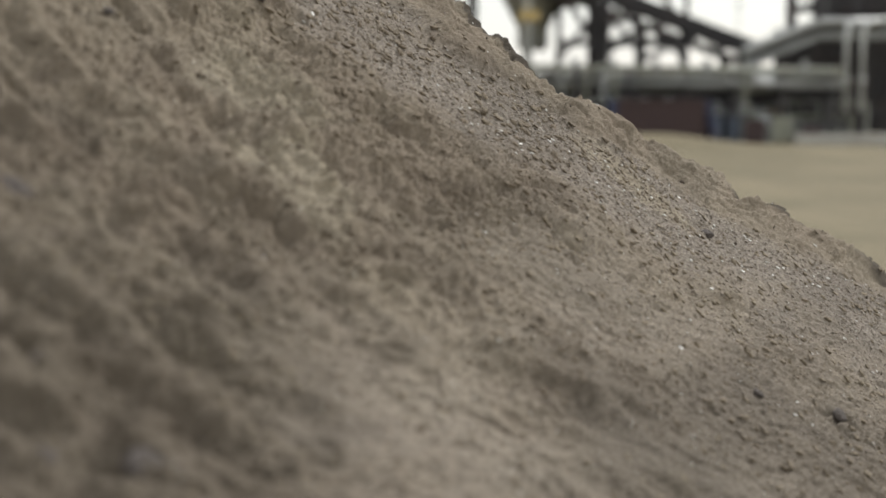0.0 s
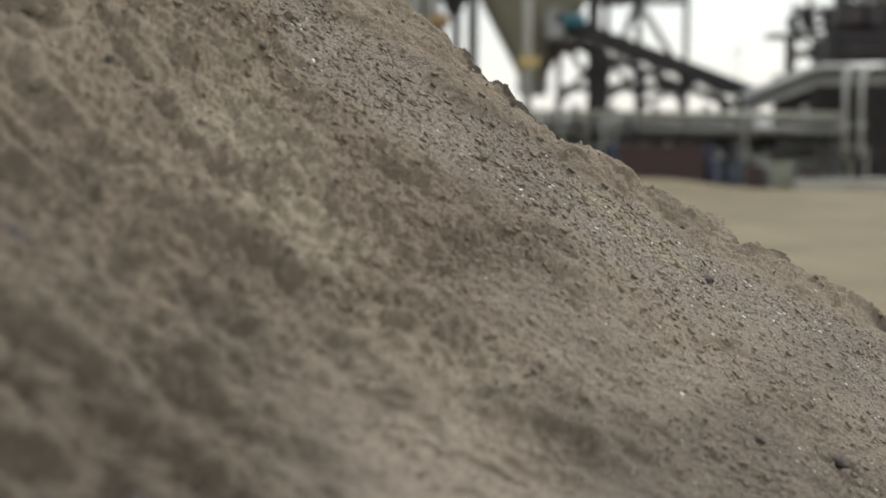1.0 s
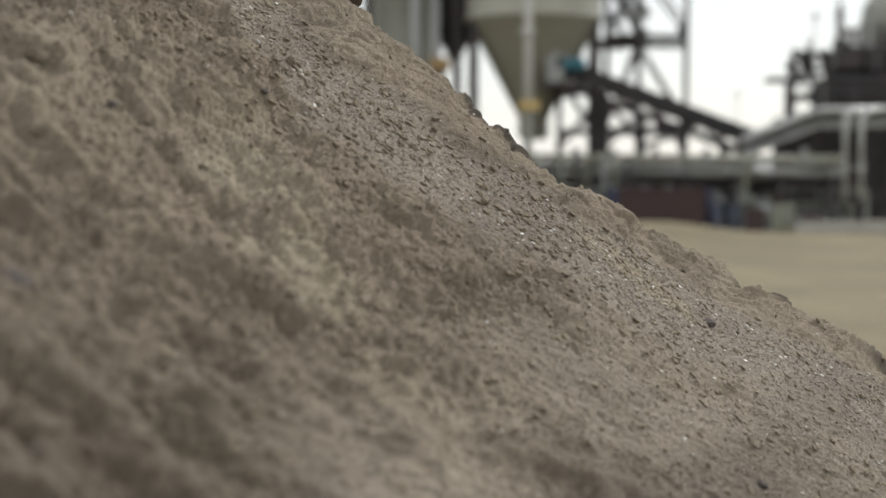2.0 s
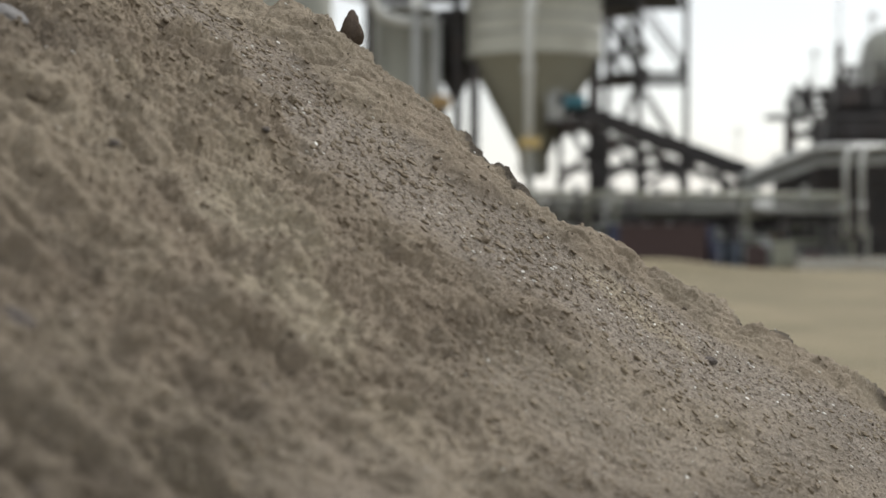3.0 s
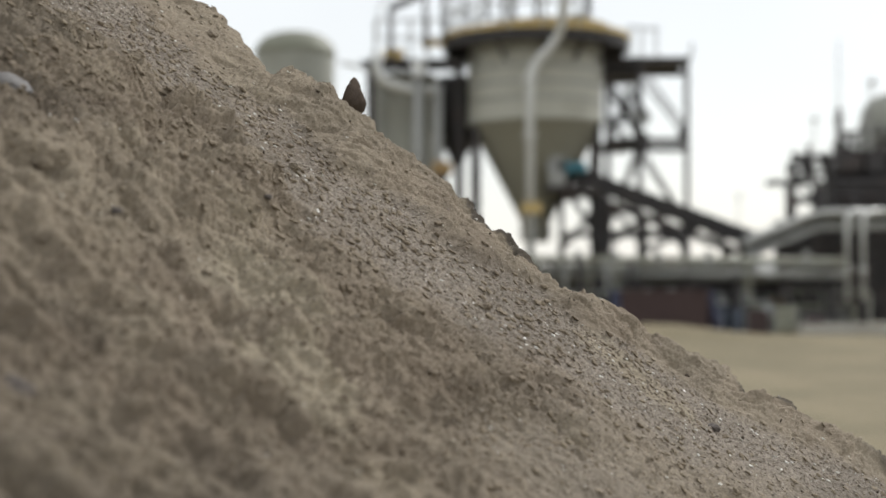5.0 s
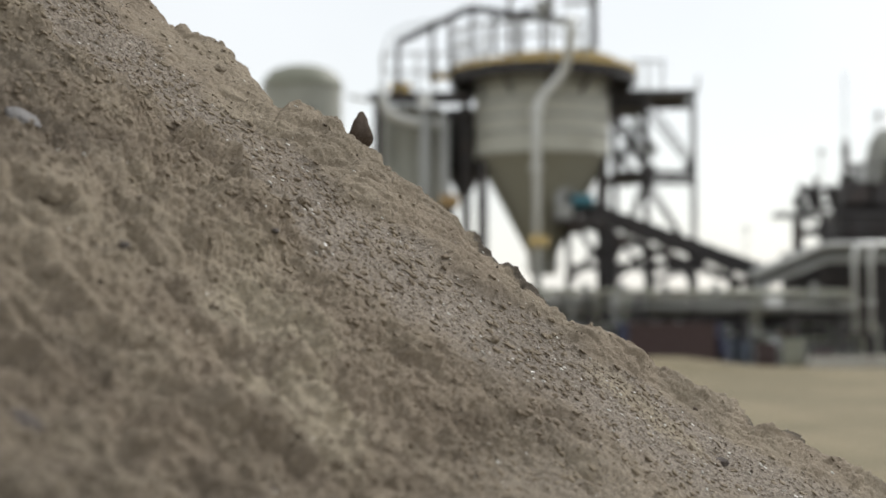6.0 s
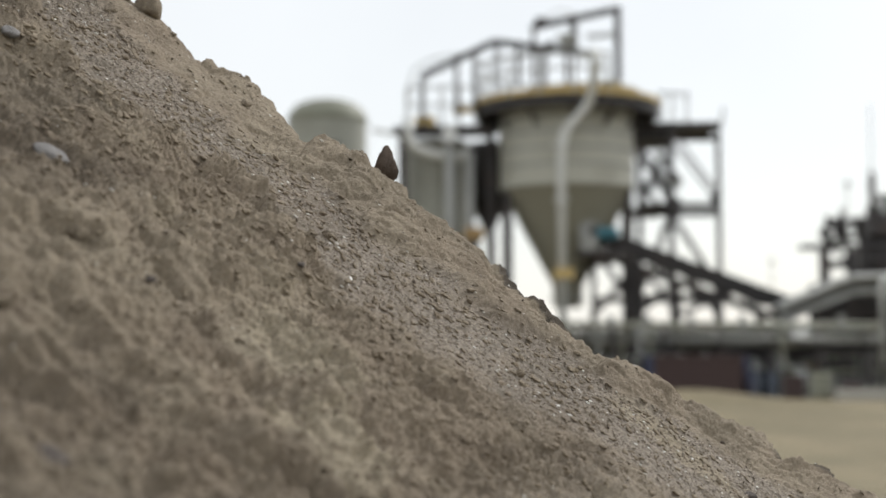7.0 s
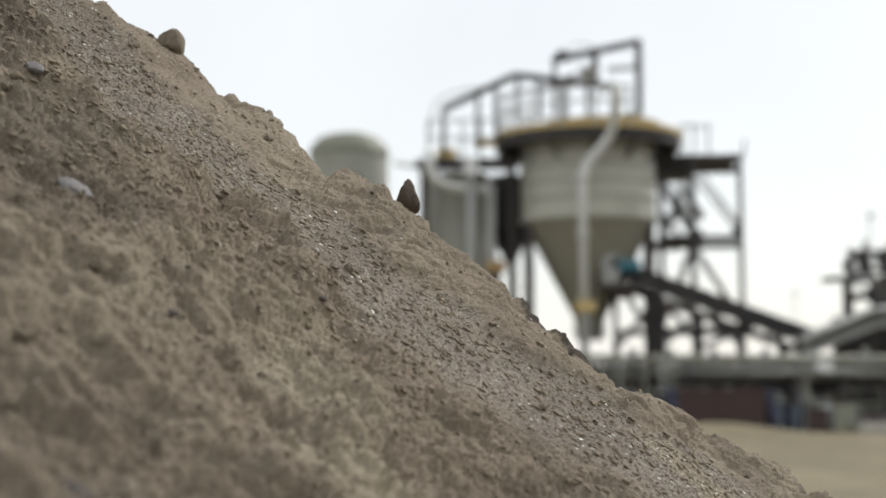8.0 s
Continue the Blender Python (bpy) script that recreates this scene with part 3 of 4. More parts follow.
def gantry():
    g = thing("hoist_gantry", "dark steel hoist gantry with sloping beam above the silo top", "gantry", (SX, SY, 9.0))
    f = 45.0
    post = (4.36, f, 9.59), (4.36, f, 12.05)
    part("post", ibeam(*post, 0.2, 0.2), steel_dark, g)
    part("post", ibeam((1.73, f, 9.68), (1.73, f, 11.54), 0.12, 0.14), steel_dark, g)
    part("beam", ibeam((4.40, f, 12.00), (1.64, f, 11.43), 0.14, 0.2), steel_dark, g)
    part("beam", ibeam((4.36, f + 0.1, 11.22), (3.40, f + 0.1, 11.15), 0.10, 0.12), steel_grey, g)
    part("lower_beam", ibeam((3.40, f, 10.59), (0.50, f, 10.99), 0.16, 0.2), steel_dark, g)
    part("lower_beam", ibeam((0.50, f, 10.99), (-1.78, f, 9.92), 0.16, 0.2), steel_dark, g)
    part("strut", angle_bar((3.10, f, 11.75), (3.10, f, 10.59), 0.22), steel_dark, g)
    part("strut", angle_bar((1.21, f, 10.38), (2.43, f, 10.94), 0.12), steel_dark, g)
    part("hoist_motor", tube([(1.78, f - 0.2, 11.56), (2.12, f - 0.2, 11.56)], 0.16, 16), steel_black, g)
    part("hoist_drum", tube([(2.52, f - 0.2, 10.94), (3.00, f - 0.2, 11.05)], 0.22, 16), steel_grey, g)
    part("cable_loop", tube(bent([(2.00, f, 11.61), (2.52, f, 12.07), (3.22, f, 11.75)], 0.4), 0.025, 6), galvanised, g)
    for u, v0, v1 in ((-1.78, 8.27, 9.92), (-0.69, 8.63, 10.38), (-0.11, 8.98, 10.70), (0.57, 9.33, 10.98), (1.24, 9.59, 10.87), (2.07, 9.59, 10.78), (2.77, 9.59, 10.68)):
        part("upright", ibeam((u, f + 0.05, v0), (u, f + 0.05, v1), 0.13, 0.13), steel_dark, g)


gantry()


def side_platform():
    s = thing("side_platform", "steel walkway beside the silo with yellow kick plates and thin handrails", "platform", (-1.10, 46.5, 0))
    f = 45.6
    part("deck", box((-1.01, f + 0.9, 8.39), (2.87, 1.9, 0.12), 0.01), steel_black, s)
    part("edge_beam", ibeam((-2.71, f - 0.05, 8.28), (0.55, f - 0.05, 8.28), 0.12, 0.26), steel_dark, s)
    part("kick_plate", box((-1.69, f - 0.08, 8.60), (0.65, 0.03, 0.32), 0.005), yellow, s, "worn yellow kick plate")
    part("kick_plate", box((-0.38, f - 0.08, 8.92), (0.86, 0.03, 0.22), 0.005), yellow, s, "worn yellow kick plate")
    for u in (-2.28, -1.75, -1.17, -0.62, -0.02):
        part("post", tube([(u, f, 8.39), (u, f, 9.68)], 0.035, 8), steel_grey, s)
    for v in (9.68, 9.10):
        part("rail", tube([(-2.28, f, v), (0.16, f, v)], 0.035, 8), steel_grey, s)
    part("hand_loop", tube(bent([(-2.28, f, 8.78), (-2.14, f, 10.30), (-1.28, f, 10.66), (-0.02, f, 10.79)], 0.8), 0.03, 8), galvanised, s)
    for u in (-2.45, 0.37):
        part("column", ibeam((u, f + 0.9, 0), (u, f + 0.9, 8.28), 0.28, 0.28), steel_dark, s)
    part("side_arm", tube([(-3.43, f + 0.6, 8.42), (-2.36, f + 0.6, 8.21)], 0.06, 8), galvanised, s)


side_platform()


def process_tank(u0, u1, v0, v1, dist, mat, name, label):
    c = ((u0 + u1) / 2, dist, 0)
    r = (u1 - u0) / 2
    t = thing(name, label, "tank", c)
    part("shell", lathe(c, [(0.02, v0 + 0.12 * r), (r * 0.7, v0 + 0.05 * r), (r, v0), (r, v1)], 40), mat, t)
    for k in (0.2, 0.5, 0.8):
        part("band", hoop(c, r + 0.002, v0 * (1 - k) + v1 * k, 0.03, 0.08, 40), mat, t)
    part("base", hoop(c, r + 0.002, v1 + 0.1, 0.06, 0.2, 40), steel_dark, t)
    return t


process_tank(-2.40, -0.36, 8.16, 0.0, 47.5, tank_mat, "process_tank", "weathered grey-green cylindrical tank beside the silo")


def dark_hopper():
    c, r = (0.32, 49.0, 0), 0.76
    t = thing("dark_hopper", "blackened steel hopper on legs behind the silo", "hopper", c)
    part("shell", lathe(c, [(0.02, 8.36), (r * 0.8, 8.32), (r, 8.17), (r, 6.47), (r * 0.35, 5.57), (r * 0.3, 5.38)], 32), steel_black, t)
    for k in range(4):
        a = radians(45 + 90 * k)
        x, y = c[0] + r * math.cos(a), c[1] + r * math.sin(a)
        part("leg", ibeam((x, y, 0), (x, y, 6.76), 0.14, 0.14), steel_black, t)
    part("band", hoop(c, r + 0.002, 6.57, 0.05, 0.12, 32), steel_dark, t)


dark_hopper()


def side_pipes():
    f = 45.0
    p = thing("elbow_pipe", "grey pipe elbow coming down from the walkway to the tank", "pipe", (-1.60, f, 0))
    part("pipe", tube(bent([(-2.23, f, 8.59), (-2.16, f, 7.71), (-1.39, f, 7.43), (-0.37, f, 7.36)], 0.6), 0.155, 16), galvanised, p, smooth=True)
    part("flange", tube([(-0.48, f, 7.37), (-0.37, f, 7.36)], 0.26, 16), galvanised, p)
    q = thing("riser_pipe", "pale upright riser pipe on the tank", "pipe", (-0.90, f, 0))
    part("pipe", tube([(-0.90, f - 0.3, 0), (-0.90, f - 0.3, 8.20)], 0.16, 16), steel_grey, q, smooth=True)
    part("cap", lathe((-0.90, f - 0.3, 0), [(0.02, 8.24), (0.23, 8.24), (0.23, 7.78), (0.18, 7.78)], 20), white_paint, q, "white pipe cap")
    s = thing("riser_pipe", "thin grey riser pipe on the tank", "pipe", (-0.29, f, 0))
    part("pipe", tube([(-0.29, f - 0.2, 0), (-0.29, f - 0.2, 7.49)], 0.14, 14), steel_grey, s, smooth=True)
    b = thing("ochre_hood", "ochre painted machine hood low beside the silo leg", "hood", (-0.02, f - 0.5, 0))
    part("body", box((-0.16, f - 0.5, 4.91), (0.63, 0.6, 0.39), 0.08), ochre, b)
    part("stand", box((-0.16, f - 0.5, 4.71 / 2), (0.3, 0.3, 4.71 - 0.004), 0.02), steel_dark, b)


side_pipes()


def dome_tank():
    c = (-5.80, 55.0, 0)
    r = 1.50
    t = thing("dome_tank", "olive storage tank with a shallow domed roof behind the pile", "tank", c)
    part("shell", lathe(c, [(r, 0), (r, 9.99)], 48), tank_mat, t)
    part("dome", lathe(c, [(r + 0.05, 9.95), (r + 0.05, 10.08), (r * 0.93, 10.42), (r * 0.75, 10.66), (r * 0.45, 10.81), (0.02, 10.87)], 48), dome_mat, t, "olive domed roof", smooth=True)
    part("ladder", box((c[0] + 0.4, c[1] - r - 0.1, 4.5), (0.4, 0.12, 9.0), 0.01), steel_dark, t)


dome_tank()


def steel_frame():
    s = thing("steel_tower", "open dark steel tower with braced bays beside the silo", "steel frame", (6.39, 47.0, 0))
    rows = (46.8, 49.8)
    us = (5.18, 6.21, 7.73)
    for k, y in enumerate(rows):
        cols = [x * y / rows[0] for x in us]
        for i, u in enumerate(cols):
            part("column", ibeam((u, y, 0), (u, y, 8.68), 0.17 - 0.03 * (i == 2), 0.17), steel_dark, s)
        for v in (8.57, 5.96, 3.00):
            part("beam", ibeam((cols[0], y, v), (cols[2], y, v), 0.14, 0.20), steel_dark, s)
        part("brace", angle_bar((cols[1], y, 8.38), (cols[2], y, 6.28), 0.08), steel_dark, s)
        part("brace", angle_bar((cols[1], y, 5.73), (cols[2], y, 3.25), 0.08), steel_dark, s)
        part("brace", angle_bar((cols[0], y, 7.83), (cols[1], y, 6.55), 0.13), steel_dark, s)
        part("brace", angle_bar((cols[0], y, 6.09), (cols[1], y, 8.02), 0.10), steel_dark, s)
        part("brace", angle_bar((cols[0], y, 3.07), (cols[1], y, 5.73), 0.11), steel_dark, s)
    for u in us:
        for v in (8.57, 5.96, 3.00):
            part("cross_beam", ibeam((u, rows[0] + 0.12, v), (u * rows[1] / rows[0], rows[1] - 0.12, v), 0.16, 0.22), steel_dark, s)
    part("landing", box((6.48, 48.3, 8.64), (2.75, 3.0, 0.10), 0.01), steel_black, s)
    part("deck_plate", box((5.62, 48.2, 8.35), (1.28, 2.6, 0.44), 0.02), steel_black, s)
    lr = random.Random(31)
    for k in range(9):
        p = (lr.uniform(5.03, 6.12), 46.6, lr.uniform(6.37, 7.87))
        q = (p[0] + lr.uniform(0.3, 0.9), 46.6 + lr.uniform(0, 0.6), p[2] - lr.uniform(0.2, 0.9))
        part("lattice_bar", angle_bar(p, q, lr.uniform(0.05, 0.11)), steel_dark, s)
    for k in range(5):
        x, z = lr.uniform(5.66, 6.39), lr.uniform(4.53, 7.83)
        part("junction_box", box((x, 46.6, z), (0.16, 0.18, lr.uniform(0.2, 0.35)), 0.02), steel_grey, s)
    part("cable_tray", tube(bent([(4.96, 46.5, 7.65), (5.66, 46.5, 7.01), (6.17, 46.5, 5.82), (6.17, 46.5, 3.98)], 0.4), 0.07, 8), steel_dark, s)
    part("gusset", box((6.23, 46.65, 5.96), (0.5, 0.04, 0.55), 0.01), steel_dark, s)
    part("gusset", box((7.58, 46.65, 6.11), (0.3, 0.04, 0.5), 0.01), steel_dark, s)
    part("mid_landing", box((5.57, 48.3, 5.85), (1.10, 3.0, 0.10), 0.01), steel_black, s)
    for u in (5.93, 6.30, 6.76):
        part("post", tube([(u, 46.9, 8.64), (u, 46.9, 9.70)], 0.035, 8), steel_grey, s)
    part("rail", tube([(5.84, 46.9, 9.67), (6.83, 46.9, 9.59)], 0.035, 8), steel_grey, s)
    part("lamp_pole", tube([(7.84, 46.7, 8.57), (7.89, 46.7, 9.12)], 0.04, 8), steel_grey, s)


steel_frame()


def conveyor():
    c = thing("belt_conveyor", "dark inclined belt conveyor on a lattice frame", "conveyor", (6.47, 45.0, 0))
    a, b = Vector((3.40, 45.0, 4.98)), Vector((9.80, 45.0, 2.62))
    for y in (-0.45, 0.45):
        for dz in (0.0, -0.55):
            part("chord", ibeam(a + Vector((0, y, dz)), b + Vector((0, y, dz)), 0.12, 0.16), steel_dark, c)
        n = 14
        for i in range(n):
            p, q = a.lerp(b, i / n), a.lerp(b, (i + 1) / n)
            part("lattice_bar", angle_bar(p + Vector((0, y, -0.55 * (i % 2))), q + Vector((0, y, -0.55 * (1 - i % 2))), 0.09), steel_dark, c)
    for y in (-0.52, 0.52):
        lift = Vector((0, y, -0.02))
        part("skirt", section(a + lift, b + lift, [(-0.02, -0.22), (0.02, -0.22), (0.02, 0.22), (-0.02, 0.22)]), steel_black, c, "dark skirt plate")
    part("belt", box(((a + b) / 2 + Vector((0, 0, 0.14)))[:], ((b - a).length, 0.8, 0.04), 0, Matrix.Rotation(-math.atan2(b.z - a.z, b.x - a.x), 4, "Y")), rubber, c, "black rubber belt")
    for i in range(13):
        p = a.lerp(b, (i + 0.5) / 13) + Vector((0, 0, 0.06))
        part("idler", tube([p + Vector((0, -0.42, 0)), p + Vector((0, 0.42, 0))], 0.06, 10), steel_grey, c)
    part("head_drum", tube([a + Vector((0, -0.5, 0)), a + Vector((0, 0.5, 0))], 0.34, 20), steel_grey, c)
    part("tail_drum", tube([b + Vector((0, -0.5, 0)), b + Vector((0, 0.5, 0))], 0.28, 20), steel_dark, c)
    for t in (0.02, 0.22, 0.42, 0.62, 0.82, 0.98):
        p = a.lerp(b, t)
        for y in (-0.5, 0.5):
            part("trestle_leg", ibeam((p.x + 0.25 * y, 45 + y, 0), (p.x, 45 + y, p.z - 0.5), 0.14, 0.14), steel_dark, c)
    for t0, t1 in ((0.02, 0.22), (0.22, 0.42), (0.42, 0.62)):
        p, q = a.lerp(b, t0), a.lerp(b, t1)
        part("trestle_brace", angle_bar((p.x, 44.5, 2.31), (q.x, 44.5, q.z - 0.6), 0.16), steel_dark, c)
        part("trestle_brace", angle_bar((q.x, 44.5, 2.31), (p.x, 44.5, p.z - 0.6), 0.16), steel_dark, c)
    part("trestle_tie", ibeam((3.49, 44.5, 2.87), (7.70, 44.5, 2.91), 0.14, 0.2), steel_dark, c)


conveyor()


def drive():
    d = thing("drive_motor", "teal electric drive motor with grey gearbox on the conveyor", "motor", (3.84, 44.0, 4.53))
    part("motor_body", tube([(3.58, 44.0, 4.87), (4.23, 44.0, 4.90)], 0.17, 20), teal_paint, d)
    for k in range(6):
        u = 3.63 + k * 0.09
        part("cooling_fin", tube([(u, 44.0, 4.88), (u + 0.03, 44.0, 4.88)], 0.21, 20), teal_paint, d)
    part("gearbox", box((3.32, 44.1, 4.56), (0.51, 0.5, 0.51), 0.06), steel_grey, d)
    part("base_plate", box((3.75, 44.1, 4.27), (1.54, 0.7, 0.16), 0.02), steel_dark, d)
    part("support", box((3.75, 44.3, 4.10), (0.5, 0.3, 0.4), 0.02), steel_dark, d)


drive()


def pipe_rack():
    r = thing("pipe_rack", "low pipe rack carrying grey and olive pipes along the plant", "pipe rack", (7.35, 42.0, 0))
    for i, u in enumerate((2.76, 4.11, 5.55, 6.94, 8.33, 9.72, 11.12)):
        for y in (41.6, 42.6):
            part("post", ibeam((u, y, 0), (u, y, 1.38), 0.14, 0.14), steel_dark, r)
        for v in (1.45, 1.87):
            part("bearer", ibeam((u, 41.5, v), (u, 42.7, v), 0.12, 0.12), steel_dark, r)
    rows = ((41.7, 431, 6, olive), (42.1, 430, 5, steel_grey), (42.5, 429, 5, galvanised), (41.75, 458, 7, steel_grey), (42.15, 457, 6, olive), (42.5, 456, 4, galvanised))
    zs = {431: 2.09, 430: 2.10, 429: 2.12, 458: 1.68, 457: 1.66, 456: 1.65}
    for y, v, rad, mat in rows:
        part("pipe", tube([(2.27, y, zs[v]), (11.44, y, zs[v] - 0.05)], rad * 0.0164, 14), mat, r, smooth=True)
    part("walkway", box((6.69, 42.05, 1.91), (9.17, 1.1, 0.08), 0.01), steel_grey, r)
    tr = random.Random(21)
    x = 2.35
    while x < 11.28:
        w, hgt = tr.uniform(0.4, 1.5), tr.uniform(0.28, 0.60)
        part("cover_plate", box((x + w / 2, 42.72 + tr.uniform(-0.05, 0.15), 1.97 - hgt / 2), (w * 0.96, 0.05, hgt), 0.01), tr.choice([olive, steel_grey, steel_dark, cone_mat, tank_mat, silo_mat, galvanised]), r)
        x += w
    for k in range(9):
        u = tr.uniform(2.76, 11.28)
        part("branch_pipe", tube(bent([(u, 41.5, 2.07), (u, 41.4, tr.uniform(0.5, 1.3)), (u + tr.uniform(-0.6, 0.6), 41.4, tr.uniform(0.3, 0.5))], 0.2), tr.uniform(0.03, 0.07), 10), tr.choice([steel_grey, olive, steel_dark, steel_dark]), r)
    for k in range(12):
        x0, ln, z = tr.uniform(3.09, 9.97), tr.uniform(1.0, 4.0), tr.uniform(0.25, 1.25)
        part("ground_pipe", tube(bent([(x0, 42.9 - 0.1 * (k % 4), z - 0.25), (x0 + 0.1, 42.9 - 0.1 * (k % 4), z), (x0 + ln, 42.9 - 0.1 * (k % 4), z), (x0 + ln, 42.9 - 0.1 * (k % 4), 0.05)], 0.12), tr.uniform(0.04, 0.08), 10), tr.choice([olive, steel_grey, galvanised, tank_mat, ochre]), r)
    part("valve_box", box((9.07, 41.4, 1.81), (0.46, 0.3, 0.31), 0.03), white_paint, r, "white valve box")
    for u in (3.75, 4.81, 6.04, 7.51, 10.30):
        part("valve", tube([(u, 41.65, 1.94), (u, 41.65, 2.35)], 0.10, 12), steel_grey, r)


pipe_rack()


def skip():
    s = thing("skip_container", "dark maroon steel skip with blue end frames on the sand", "container", (6.05, 41.0, 0))
    part("side", box((6.05, 40.4, (0.05 + 1.17) / 2), (2.40, 0.06, 1.17 - 0.05), 0.01), maroon, s)
    part("back", box((6.05, 41.6, (0.05 + 1.17) / 2), (2.40, 0.06, 1.17 - 0.05), 0.01), maroon, s)
    part("bottom", box((6.05, 41.0, 0.05), (2.40, 1.14, 0.06), 0.01), maroon, s)
    part("lip", box((6.05, 40.38, 1.17), (2.49, 0.12, 0.10), 0.02), maroon, s)
    for k in range(7):
        part("rib", box((5.00 + k * 0.35, 40.35, (0.05 + 1.14) / 2), (0.07, 0.05, 1.07 - 0.05), 0.01), maroon, s)
    tilt = Matrix.Rotation(radians(-11), 4, "Y")
    part("end_frame", box((7.45, 41.0, 0.62), (0.16, 1.3, 1.2), 0.02, tilt), blue_paint, s, "faded blue end frame")
    part("end_frame", box((4.71, 41.0, 0.62), (0.2, 1.3, 1.2), 0.02), blue_paint, s, "faded blue end frame")


skip()


def launder():
    w = thing("launder_wall", "long dark steel launder with ribbed sides behind the pipe rack", "launder", (7.17, 45.6, 0))
    part("side", box((7.09, 45.6, (1.57 + 0.004) / 2), (8.18, 0.2, 1.57), 0.02), steel_dark, w)
    part("rim", ibeam((2.96, 45.45, 1.57), (11.22, 45.45, 1.57), 0.2, 0.2), steel_grey, w)
    for k in range(13):
        part("rib", ibeam((3.09 + 0.62 * k, 45.42, 0.0), (3.09 + 0.62 * k, 45.42, 1.46), 0.12, 0.12), steel_dark, w)
    for k, m in enumerate((olive, steel_dark, steel_grey, steel_dark)):
        part("pipe", tube([(3.00, 45.2, 0.35 + 0.33 * k), (11.18, 45.2, 0.35 + 0.33 * k)], 0.07 + 0.02 * (k % 2), 12), m, w)


launder()


def clutter():
    rr = random.Random(4)
    mats = [(blue_paint, "blue"), (steel_dark, "dark steel"), (steel_grey, "grey"), (ochre, "ochre"), (steel_black, "black"), (olive, "olive")]
    spots = [(8.28, 0), (8.70, 2), (9.17, 1), (9.74, 3), (10.21, 4), (10.74, 1), (11.21, 2), (3.83, 1), (4.51, 5), (5.85, 2), (6.85, 4)]
    for u, m in spots:
        mat, word = mats[m]
        y = 43.2 + rr.uniform(-0.3, 0.3)
        w, hgt = rr.uniform(0.4, 0.62), rr.uniform(0.7, 1.35)
        if rr.random() < 0.5:
            p = thing("pump_unit", word + " pump unit on a steel skid under the pipe rack", "pump", (u, y, 0), "pumps under the rack")
            part("skid", box((u, y, 0.08), (w * 1.1, 0.6, 0.16), 0.02), steel_dark, p)
            part("casing", tube([(u - w / 2, y, 0.55), (u + w * 0.1, y, 0.55)], 0.30, 18), mat, p)
            part("motor", tube([(u + w * 0.1, y, 0.55), (u + w * 0.55, y, 0.55)], 0.2, 16), mat, p)
            part("discharge", tube(bent([(u - w * 0.25, y, 0.6), (u - w * 0.25, y, hgt), (u - w * 0.25, y + 0.5, hgt + 0.1)], 0.2), 0.09, 12), steel_grey, p)
            part("foot", box((u, y, 0.27), (w * 0.7, 0.3, 0.24), 0.02), steel_dark, p)
        else:
            p = thing("control_cabinet", word + " steel control cabinet on legs under the pipe rack", "cabinet", (u, y, 0), "cabinets under the rack")
            part("body", box((u, y, 0.35 + hgt * 0.35), (w, 0.45, hgt * 0.7), 0.03), mat, p)
            part("door", box((u, y - 0.235, 0.35 + hgt * 0.35), (w * 0.88, 0.02, hgt * 0.62), 0.006), mat, p)
            for sx in (-1, 1):
                part("leg", box((u + sx * w * 0.4, y, 0.175), (0.08, 0.36, 0.35 - 0.004), 0.01), steel_dark, p)
    x, y = 9.16, 41.6
    b = thing("water_drum", "pale plastic drum lying by the pumps", "drum", (x, y, 0))
    part("body", tube([(x - 0.27, y, 0.55), (x - 0.24, y, 0.55), (x + 0.24, y, 0.55), (x + 0.27, y, 0.55)], 0.16, 20), white_paint, b)
    for k in (-0.12, 0.12):
        part("hoop", tube([(x + k - 0.015, y, 0.55), (x + k + 0.015, y, 0.55)], 0.172, 20), steel_grey, b)
    part("cradle", box((x, y, 0.2), (0.5, 0.3, 0.4 - 0.004), 0.02), steel_dark, b)


clutter()


def stores():
    rr = random.Random(9)
    tones = [(olive, "olive"), (steel_dark, "dark steel"), (ochre, "ochre"), (steel_grey, "grey"), (steel_black, "black"), (tank_mat, "grey-green"), (maroon, "rust-brown"), (sky_paint, "light blue")]
    x = 7.72
    while x < 11.06:
        mat, word = tones[rr.randrange(len(tones))]
        y = 41.2 + rr.uniform(-0.15, 0.15)
        if rr.random() < 0.5:
            r, hgt = rr.uniform(0.18, 0.26), rr.uniform(0.55, 0.85)
            d = thing("steel_drum", word + " ribbed drum standing under the pipe rack", "drum", (x, y, 0), "drums under the rack")
            part("body", lathe((x, y, 0), [(0.02, 0), (r, 0), (r, hgt * 0.33), (r * 1.05, hgt * 0.35), (r, hgt * 0.37), (r, hgt * 0.65), (r * 1.05, hgt * 0.67), (r, hgt * 0.69), (r, hgt), (0.02, hgt)], 20), mat, d)
            part("rim", hoop((x, y, 0), r, hgt - 0.01, 0.015, 0.03, 20), steel_dark, d)
            x += 2 * r + rr.uniform(0.05, 0.3)
        else:
            w, hgt = rr.uniform(0.35, 0.7), rr.uniform(0.4, 1.0)
            d = thing("crate", word + " slatted crate standing under the pipe rack", "crate", (x, y, 0), "crates under the rack")
            part("core", box((x, y, hgt / 2), (w * 0.9, 0.4, hgt - 0.01), 0.01), steel_dark, d)
            for k in range(4):
                part("slat", box((x, y - 0.215, hgt * (k + 0.5) / 4), (w, 0.02, hgt / 4 - 0.03), 0.004), mat, d)
            for e in (-1, 1):
                part("corner_post", box((x + e * w * 0.47, y - 0.235, hgt / 2), (0.04, 0.02, hgt), 0.004), steel_grey, d)
            x += w + rr.uniform(0.05, 0.25)


stores()


